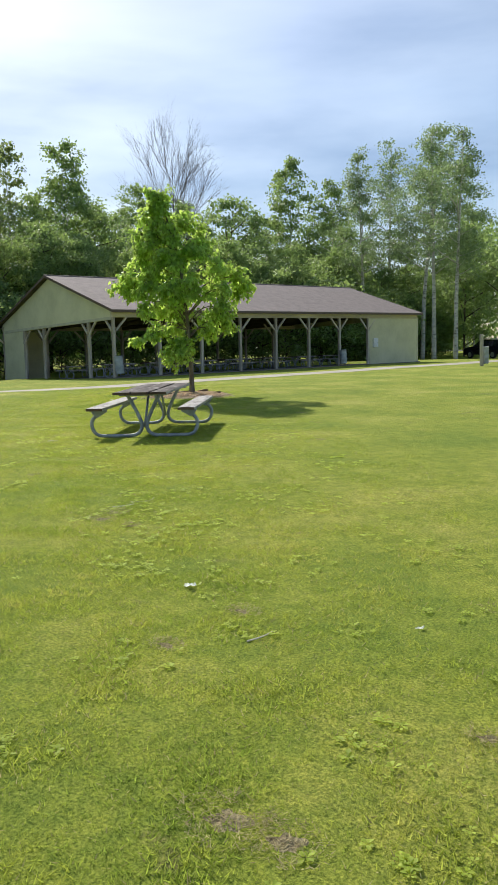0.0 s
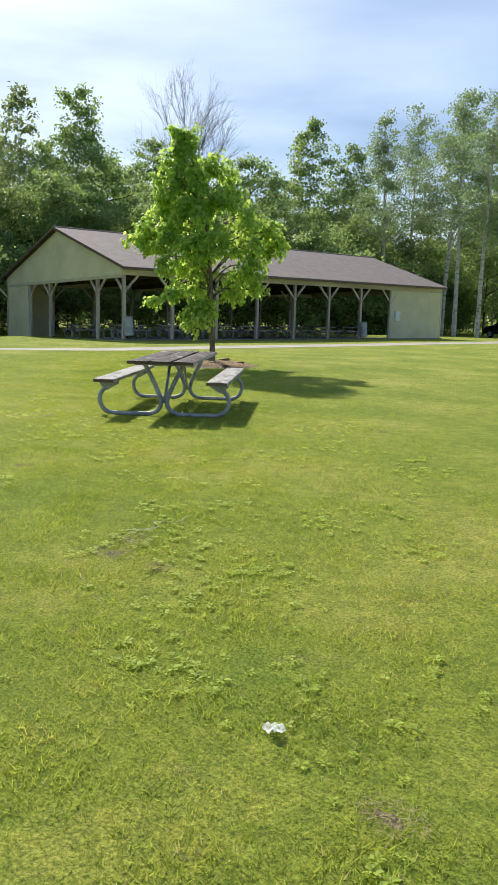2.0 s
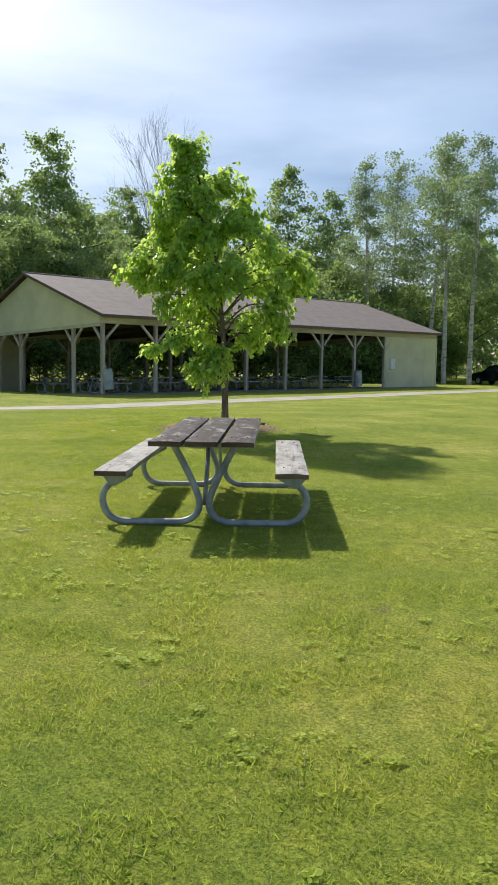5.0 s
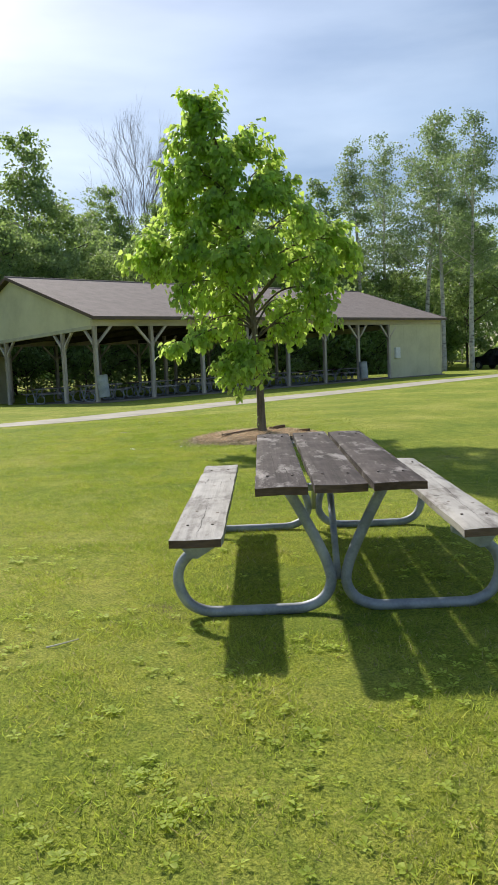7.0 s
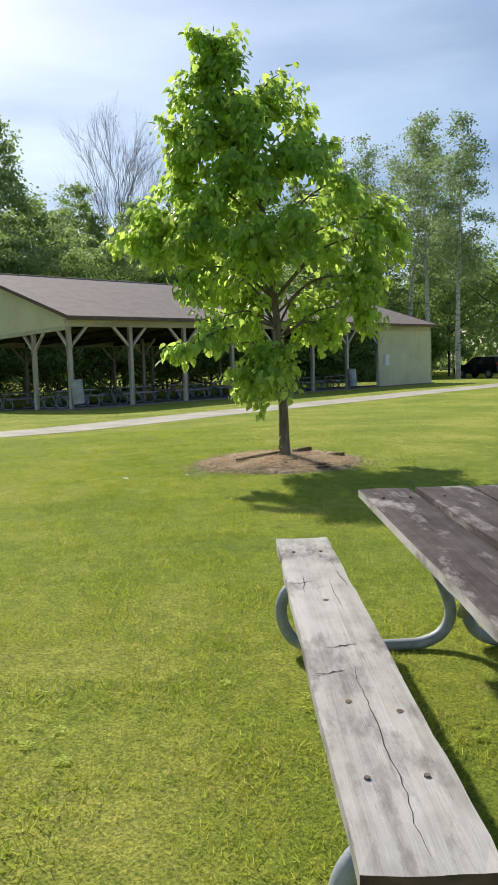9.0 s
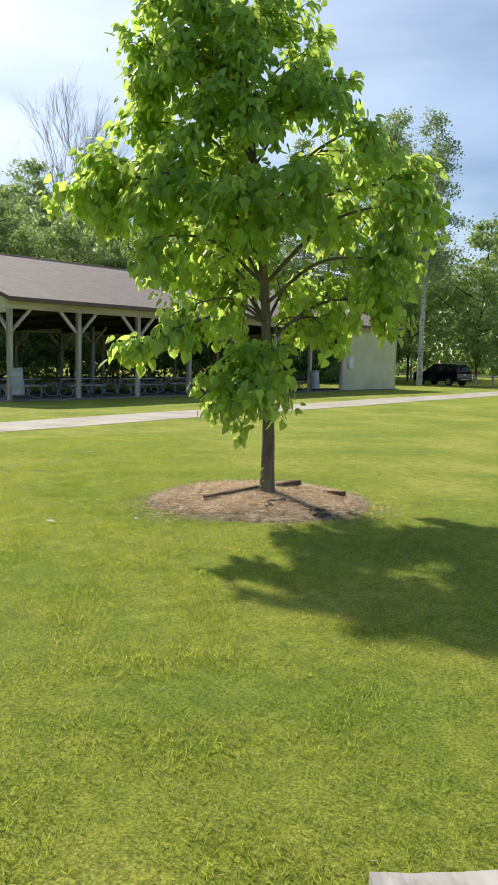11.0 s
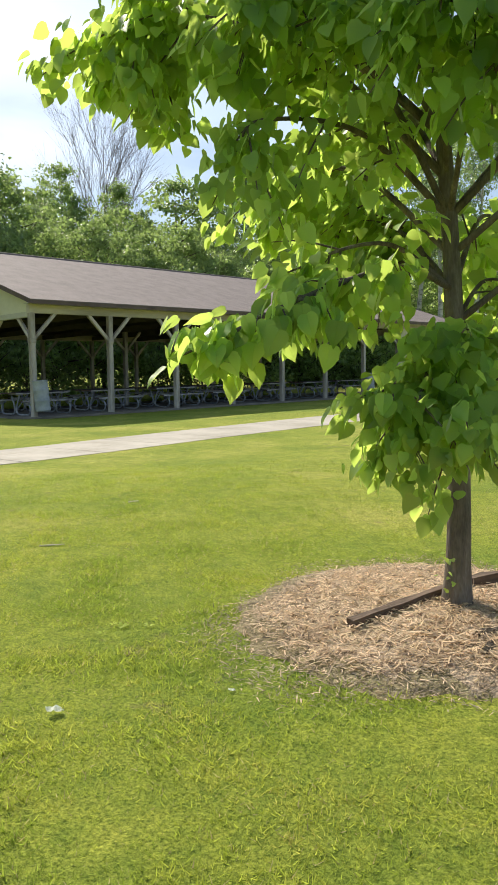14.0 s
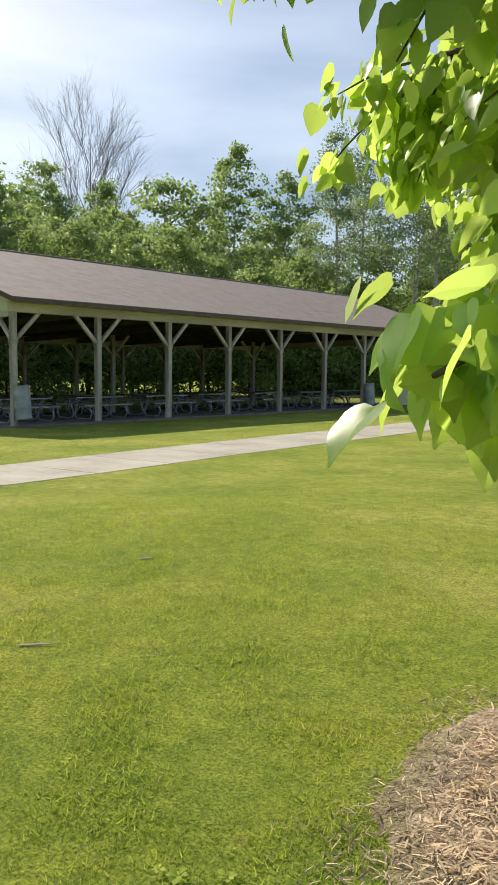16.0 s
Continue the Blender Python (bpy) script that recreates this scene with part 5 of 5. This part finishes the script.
# ---- mulch ring ----
def mulch():
    rng = np.random.default_rng(3)
    cx, cy = 17.03, -8.90
    bed = thing("mulch_bed", pose(cx, cy, 0), "low ring of tan wood-chip mulch round the young tree", "mulch")
    rings, seg = 18, 80
    v, f = [], []

    def top(x, y):
        r = math.hypot(x, y)
        return float(ground_z(cx + x, cy + y)) + 0.075 * max(0.0, 1 - (r / 0.98) ** 2) + 0.004 + 0.012 * noise.noise(Vector((x * 5, y * 5, 2)))

    v.append((0, 0, top(0, 0)))
    for i in range(1, rings + 1):
        for k in range(seg):
            a = 2 * math.pi * k / seg
            edge = 1.03 + 0.12 * noise.noise(Vector((2.2 * math.cos(a), 2.2 * math.sin(a), 7))) + 0.14 * noise.noise(Vector((7 * math.cos(a), 7 * math.sin(a), 3)))
            r = edge * i / rings
            x, y = r * math.cos(a), r * math.sin(a)
            v.append((x, y, top(x, y) - (0.03 if i == rings else 0.012 if i == rings - 1 else 0)))
    bm = bmesh.new()
    vs = [bm.verts.new(p) for p in v]
    for k in range(seg):
        bm.faces.new((vs[0], vs[1 + k], vs[1 + (k + 1) % seg]))
    for i in range(rings - 1):
        for k in range(seg):
            a, b = 1 + i * seg + k, 1 + i * seg + (k + 1) % seg
            bm.faces.new((vs[a], vs[a + seg], vs[b + seg], vs[b]))
    soil = part("bed", bm, M_MULCHBED, bed, smooth=True)
    soil.data.materials.append(M_SOILBED)
    for f in soil.data.polygons:
        r = math.hypot(f.center.x, f.center.y) + 0.16 * noise.noise(Vector((f.center.x * 4, f.center.y * 4, 9)))
        near = max(0.0, -f.center.x * 0.3 - f.center.y * 0.95)
        f.material_index = 1 if r > 0.90 - 0.14 * near else 0

    def scatter(name, n, mat, r0, r1, near_only, lo, hi):
        a = rng.uniform(0, 2 * math.pi, n)
        if near_only:
            a = np.radians(rng.normal(248, 48, n))
        r = np.sqrt(rng.uniform(r0 * r0, r1 * r1, n)) * (1 + 0.10 * np.sin(3 * a + 1) + 0.05 * np.sin(7 * a))
        r = np.abs(r + rng.normal(0, 0.045, n))
        x, y = r * np.cos(a), r * np.sin(a)
        z = ground_z(cx + x, cy + y) + 0.075 * np.maximum(0, 1 - (r / 0.98) ** 2) + rng.uniform(0.003, 0.024, n) * np.where(r > 0.9, 0.5, 1.0)
        C = np.stack([x, y, z], 1)
        T = np.stack([rng.normal(0, 1, n), rng.normal(0, 1, n), rng.normal(0, 0.22, n)], 1)
        N = np.stack([rng.normal(0, 0.35, n), rng.normal(0, 0.35, n), np.ones(n)], 1)
        tpl = [(-0.035, 0, 0), (0.045, 0.02, 0.0), (0.06, 0.55, 0.04), (0.02, 1, 0), (-0.03, 0.96, 0), (-0.05, 0.5, 0.04)]
        faces = [(0, 1, 2), (0, 2, 5), (5, 2, 3), (5, 3, 4)]
        tagged(leaves(name, C, T, N, rng.uniform(lo, hi, n), tpl, faces, mat, bed), kind="stuff")

    scatter("chip_litter", 17000, M_CHIP, 0.05, 0.84, False, 0.014, 0.062)
    scatter("chip_fringe", 2600, M_CHIP, 0.76, 1.10, False, 0.012, 0.045)
    scatter("dark_litter", 5200, M_SOIL, 0.66, 1.08, False, 0.010, 0.042)
    scatter("soil_litter", 1300, M_SOIL, 0.74, 1.16, True, 0.008, 0.034)


mulch()


def stake(x0, y0, x1, y1, w, h, sink, label):
    z0, z1 = float(ground_z(x0, y0)) + sink, float(ground_z(x1, y1)) + sink + 0.03
    d = Vector((x1 - x0, y1 - y0, z1 - z0))
    ob = thing("stake", Matrix.Translation((x0, y0, z0)) @ d.to_track_quat("X", "Z").to_matrix().to_4x4(), label, "wood stake", "old stakes in the mulch")
    bm = slab_box(0, -w / 2, -h / 2, d.length, w / 2, h / 2)
    bmesh.ops.subdivide_edges(bm, edges=bm.edges[:], cuts=3, use_grid_fill=True)
    for v in bm.verts:
        v.co += Vector((0.5, 1, 1)) * 0.006 * noise.noise(v.co * 18)
    part("timber", bm, M_STAKE, ob)


stake(16.88, -9.43, 17.0, -8.80, 0.042, 0.045, 0.07, "split brown timber stake lying in the mulch")
stake(16.97, -8.57, 17.12, -8.40, 0.05, 0.05, 0.085, "short dark timber stub lying in the mulch")
stake(17.36, -8.38, 17.62, -8.45, 0.045, 0.04, 0.05, "dark broken timber piece lying in the mulch")


def bark_piece(x, y, turn, length, width, label):
    """A curled flake of bark lying on the mulch."""
    r = math.hypot(x - 17.03, y + 8.9)
    ob = thing("bark_piece", pose(x, y, float(ground_z(x, y)) + 0.075 * max(0.0, 1 - (r / 0.98) ** 2) + 0.012, 4, -3, turn), label, "bark", "bark flakes in the mulch")
    bm = bmesh.new()
    n = 8
    g = [[bm.verts.new(((i / n - 0.5) * length, (j / 4 - 0.5) * width * (1 + 0.4 * noise.noise(Vector((i * 0.9, x, y)))), 0.014 * (1 - (j / 2 - 1) ** 2) + 0.010 * noise.noise(Vector((i * 0.8, j * 0.9, x * 3))))) for j in range(5)] for i in range(n + 1)]
    for i in range(n):
        for j in range(4):
            bm.faces.new((g[i][j], g[i + 1][j], g[i + 1][j + 1], g[i][j + 1]))
    bmesh.ops.solidify(bm, geom=bm.faces[:], thickness=0.007)
    part("flake", bm, M_BARK, ob)


bark_piece(17.40, -9.12, 60, 0.17, 0.055, "curled pinkish brown bark flake on the mulch")
bark_piece(17.46, -9.30, 95, 0.10, 0.045, "small broken bark flake on the mulch")
bark_piece(17.76, -9.10, 20, 0.20, 0.05, "dark splintered bark flake sunk in the mulch")
bark_piece(17.88, -9.15, 45, 0.14, 0.04, "dark splintered bark flake sunk in the mulch")


# ---- litter and twigs on the lawn ----
def twig(pts, r, label):
    x0, y0 = pts[0]
    ob = thing("twig", pose(x0, y0, float(ground_z(x0, y0))), label, "twig", "twigs on the lawn")
    line = bend([(x - x0, y - y0, float(ground_z(x, y)) - float(ground_z(x0, y0)) + 0.006 + 0.005 * (k % 2)) for k, (x, y) in enumerate(pts)], 5)
    part("stem", tube(bmesh.new(), line, [r * (1 - 0.5 * i / len(line)) for i in range(len(line))], 6), M_TWIG, ob)


twig([(26.55, -17.12), (26.60, -17.05), (26.585, -16.93), (26.50, -16.90), (26.57, -16.78), (26.50, -16.65)], 0.0042, "pale bent root lying on the grass")
twig([(29.56, -18.32), (29.575, -18.24), (29.55, -18.15)], 0.0045, "pale short twig lying on the grass")
twig([(22.13, -15.35), (22.155, -15.29), (22.15, -15.20)], 0.0042, "straight dry stick on the grass beside the table")
twig([(14.27, -9.29), (14.38, -9.17)], 0.006, "short dry stick on the lawn past the tree")
twig([(13.48, -7.88), (13.52, -7.80)], 0.006, "tiny pale dry stalk on the lawn")


def litter(x, y, size, lift, label, mat=None):
    ob = thing("litter", pose(x, y, float(ground_z(x, y)) + lift, 0, 0, 37 * x), label, "litter", "pale scraps on the lawn")
    bm = bmesh.new()
    n = 6
    g = [[bm.verts.new(((i / n - 0.5) * size, (j / n - 0.5) * size * 0.7, 0.5 * size * abs(noise.noise(Vector((i * 0.6 + x, j * 0.6, y)))) + 0.2 * size * (i / n))) for j in range(n + 1)] for i in range(n + 1)]
    for i in range(n):
        for j in range(n):
            if (i in (0, n - 1)) and (j in (0, n - 1)):
                continue
            bm.faces.new((g[i][j], g[i + 1][j], g[i + 1][j + 1], g[i][j + 1]))
    bmesh.ops.solidify(bm, geom=bm.faces[:], thickness=0.002)
    part("paper", bm, mat or M_PAPER, ob)


litter(28.70, -17.98, 0.085, 0.004, "crumpled white scrap of paper on the grass")
litter(30.03, -17.64, 0.04, 0.004, "small white scrap on the grass")
litter(16.52, -10.72, 0.06, 0.01, "pale flat stone in the grass near the tree", M_PAPER)
litter(16.86, -10.17, 0.03, 0.002, "pale dry scrap in the grass near the mulch", M_PAPER)


# ---- worn spots ----
WORN = [(30.56, -19.30, 0.16), (30.75, -19.25, 0.13), (30.83, -18.34, 0.08), (26.70, -17.20, 0.13), (26.84, -17.40, 0.12), (27.18, -17.36, 0.08), (29.22, -18.04, 0.10), (29.32, -18.60, 0.09)]


def worn_spot(x, y, size):
    """A patch where the turf is worn to the soil, ragged at its rim, with crumbs and dead stalks."""
    rng = np.random.default_rng(int(x * 100))
    ob = thing("soil_patch", pose(x, y, 0), "worn brown bare spot in the turf", "bare soil", "worn spots in the lawn")
    bm = bmesh.new()
    rows = [[bm.verts.new((0, 0, float(ground_z(x, y)) + 0.009))]]
    for i in range(1, 5):
        ring = []
        for k in range(26):
            a = 2 * math.pi * k / 26
            r = 0.62 * size * i / 4 * (1 + 0.6 * noise.noise(Vector((1.6 * math.cos(a), 1.6 * math.sin(a), x))) + 0.25 * noise.noise(Vector((5 * math.cos(a), 5 * math.sin(a), y))))
            px, py = r * math.cos(a), r * math.sin(a) * 0.75
            ring.append(bm.verts.new((px, py, float(ground_z(x + px, y + py)) + (0.008 - 0.003 * i) + 0.004 * noise.noise(Vector((px * 30, py * 30, 1))))))
        rows.append(ring)
    for k in range(26):
        bm.faces.new((rows[0][0], rows[1][k], rows[1][(k + 1) % 26]))
        for p, q in zip(rows[1:], rows[2:]):
            bm.faces.new((p[k], q[k], q[(k + 1) % 26], p[(k + 1) % 26]))
    part("soil", bm, M_SOILBED, ob)
    n = int(3000 * size)
    u, a = rng.random(n) ** 0.5 * size * 1.15, rng.uniform(0, 2 * math.pi, n)
    px, py = u * np.cos(a), u * np.sin(a) * 0.75
    C = np.stack([px, py, ground_z(x + px, y + py) + rng.uniform(0.006, 0.016, n)], 1)
    T = np.stack([rng.normal(0, 1, n), rng.normal(0, 1, n), rng.normal(0.1, 0.25, n)], 1)
    N = np.stack([rng.normal(0, 0.5, n), rng.normal(0, 0.5, n), np.ones(n)], 1)
    tagged(leaves("thatch", C, T, N, rng.uniform(0.010, 0.036, n), [(-0.05, 0, 0), (0.05, 0, 0), (0.03, 1, 0.05)], [(0, 1, 2)], M_STRAW, ob), kind="stuff")


for spot in WORN:
    worn_spot(*spot)


# ---- grass ----
def along(s, c):
    """A place on the lawn: s metres ahead of where the walk begins, c metres to the side."""
    return 32.27 - 0.72 * s + 0.69 * c, -20.70 + 0.69 * s + 0.72 * c


def not_mulch(x, y, r=0.89):
    return np.hypot(x - 17.03, y + 8.90) > r


def grass():
    rng = np.random.default_rng(12)
    n = 1050000
    s = rng.uniform(0.8, 27.0, n)
    c = -3.5 * np.clip(s / 19, 0, 1) + np.where(rng.random(n) < 0.6, rng.normal(0, 0.9, n), rng.uniform(-3.0, 3.0, n) + rng.normal(0, 0.3, n))
    x, y = along(s, c)
    clump = np.sin(x * 7.1 + 2 * np.sin(y * 3.3)) + np.sin(y * 8.3 + 2 * np.sin(x * 4.1))
    tuft = np.sin(x * 23 + 3 * np.sin(y * 17)) * np.sin(y * 27 + 3 * np.sin(x * 19))
    ragged = 0.90 + 0.07 * np.sin(9 * np.arctan2(y + 8.9, x - 17.03)) * np.sin(4 * np.arctan2(y + 8.9, x - 17.03) + 1) + rng.normal(0, 0.075, n)
    far = np.hypot(x - 17.03, y + 8.90) + 0.10 * np.sin(6 * x + 5) * np.sin(7 * y)
    thin = np.clip((far - 0.80) / 0.36, 0.25, 1.0)
    for wx, wy, wr in WORN:
        thin = thin * np.clip(np.hypot(x - wx, y - wy) / wr - 0.1, 0.42, 1.0)
    ok = not_mulch(x, y, ragged - 0.06) & (rng.random(n) < thin * (0.78 + 0.1 * clump + 0.22 * tuft) * np.clip((27.0 - s) / 8.0, 0, 1))
    x, y, tone = x[ok], y[ok], (clump + tuft)[ok]
    m = len(x)
    C = np.stack([x, y, ground_z(x, y) - 0.003], 1)
    lean = rng.normal(0, 1.0, (m, 2))
    T = np.stack([lean[:, 0], lean[:, 1], rng.uniform(0.35, 1.3, m)], 1)
    N = np.stack([rng.normal(0, 0.8, m), rng.normal(0, 0.8, m), np.full(m, 0.8)], 1)
    h = rng.uniform(0.014, 0.036, m) * (1 + 0.15 * tone)
    dry = rng.random(m) < 0.07
    for name, pick, mat, label in (("grass", ~dry, M_BLADE, "short mown grass blades on the lawn"), ("dry_grass", dry, M_STRAW, "straw-coloured dry blades among the grass")):
        ob = leaves(name, C[pick], T[pick], N[pick], h[pick], [(-0.062, 0, 0), (0.062, 0, 0), (0.02, 1, 0.12)], [(0, 1, 2)], mat, None)
        tagged(ob, label, "grass", kind="stuff")


def weeds():
    """Rosettes of broad-leaved weeds in the turf, gathered in patches."""
    rng = np.random.default_rng(19)
    spots = [(27.12, -16.99, 0.28, 14), (27.3, -17.2, 0.35, 22), (27.5, -16.95, 0.3, 14), (27.7, -17.1, 0.3, 14), (27.25, -17.5, 0.3, 12), (23.4, -15.25, 0.2, 8), (23.75, -15.5, 0.3, 18), (23.58, -15.85, 0.2, 10),
             (24.0, -15.4, 0.35, 16), (26.87, -16.4, 0.4, 14), (25.4, -14.75, 0.4, 12), (26.8, -16.95, 0.35, 12), (27.96, -18.0, 0.4, 16), (27.3, -15.5, 0.4, 10), (16.0, -10.0, 0.1, 4), (24.6, -15.9, 0.4, 14), (25.3, -16.2, 0.4, 12), (18.3, -10.9, 0.1, 4)]
    for _ in range(120):
        s = float(rng.uniform(1.2, 13))
        x, y = along(s, float(-3.5 * s / 19 + rng.uniform(-2.4, 2.4)))
        spots.append((x, y, float(rng.uniform(0.12, 0.4)), int(rng.uniform(4, 20))))
    C, T, N, S = [], [], [], []
    for x, y, r, k in spots:
        for _ in range(k):
            px, py = x + rng.normal(0, r * 0.45), y + rng.normal(0, r * 0.45)
            if math.hypot(px - 17.03, py + 8.9) < 0.95:
                continue
            q, size, z = int(rng.integers(5, 11)), rng.uniform(0.012, 0.030), float(ground_z(px, py))
            for j in range(q):
                az = 2 * math.pi * (j + rng.uniform(-0.3, 0.3)) / q
                d = np.array([math.cos(az), math.sin(az), rng.uniform(0.05, 0.5)])
                C.append((px + 0.004 * d[0], py + 0.004 * d[1], z + rng.uniform(0.004, 0.014)))
                T.append(d)
                N.append((-0.5 * d[0] + rng.normal(0, 0.25), -0.5 * d[1] + rng.normal(0, 0.25), 1.0))
                S.append(size * rng.uniform(0.7, 1.25))
    tpl = [(0, 0, 0), (0.14, 0.28, 0.06), (0.30, 0.66, 0.06), (0, 1, -0.10), (-0.30, 0.66, 0.06), (-0.14, 0.28, 0.06), (0, 0.55, 0.02)]
    ob = leaves("weeds", np.array(C), np.array(T), np.array(N), np.array(S), tpl, [(0, 1, 6), (1, 2, 6), (2, 3, 6), (3, 4, 6), (4, 5, 6), (5, 0, 6)], M_WEED, None)
    tagged(ob, "rosettes of broad-leaved weeds in the turf", "weeds", kind="stuff")


grass()
weeds()
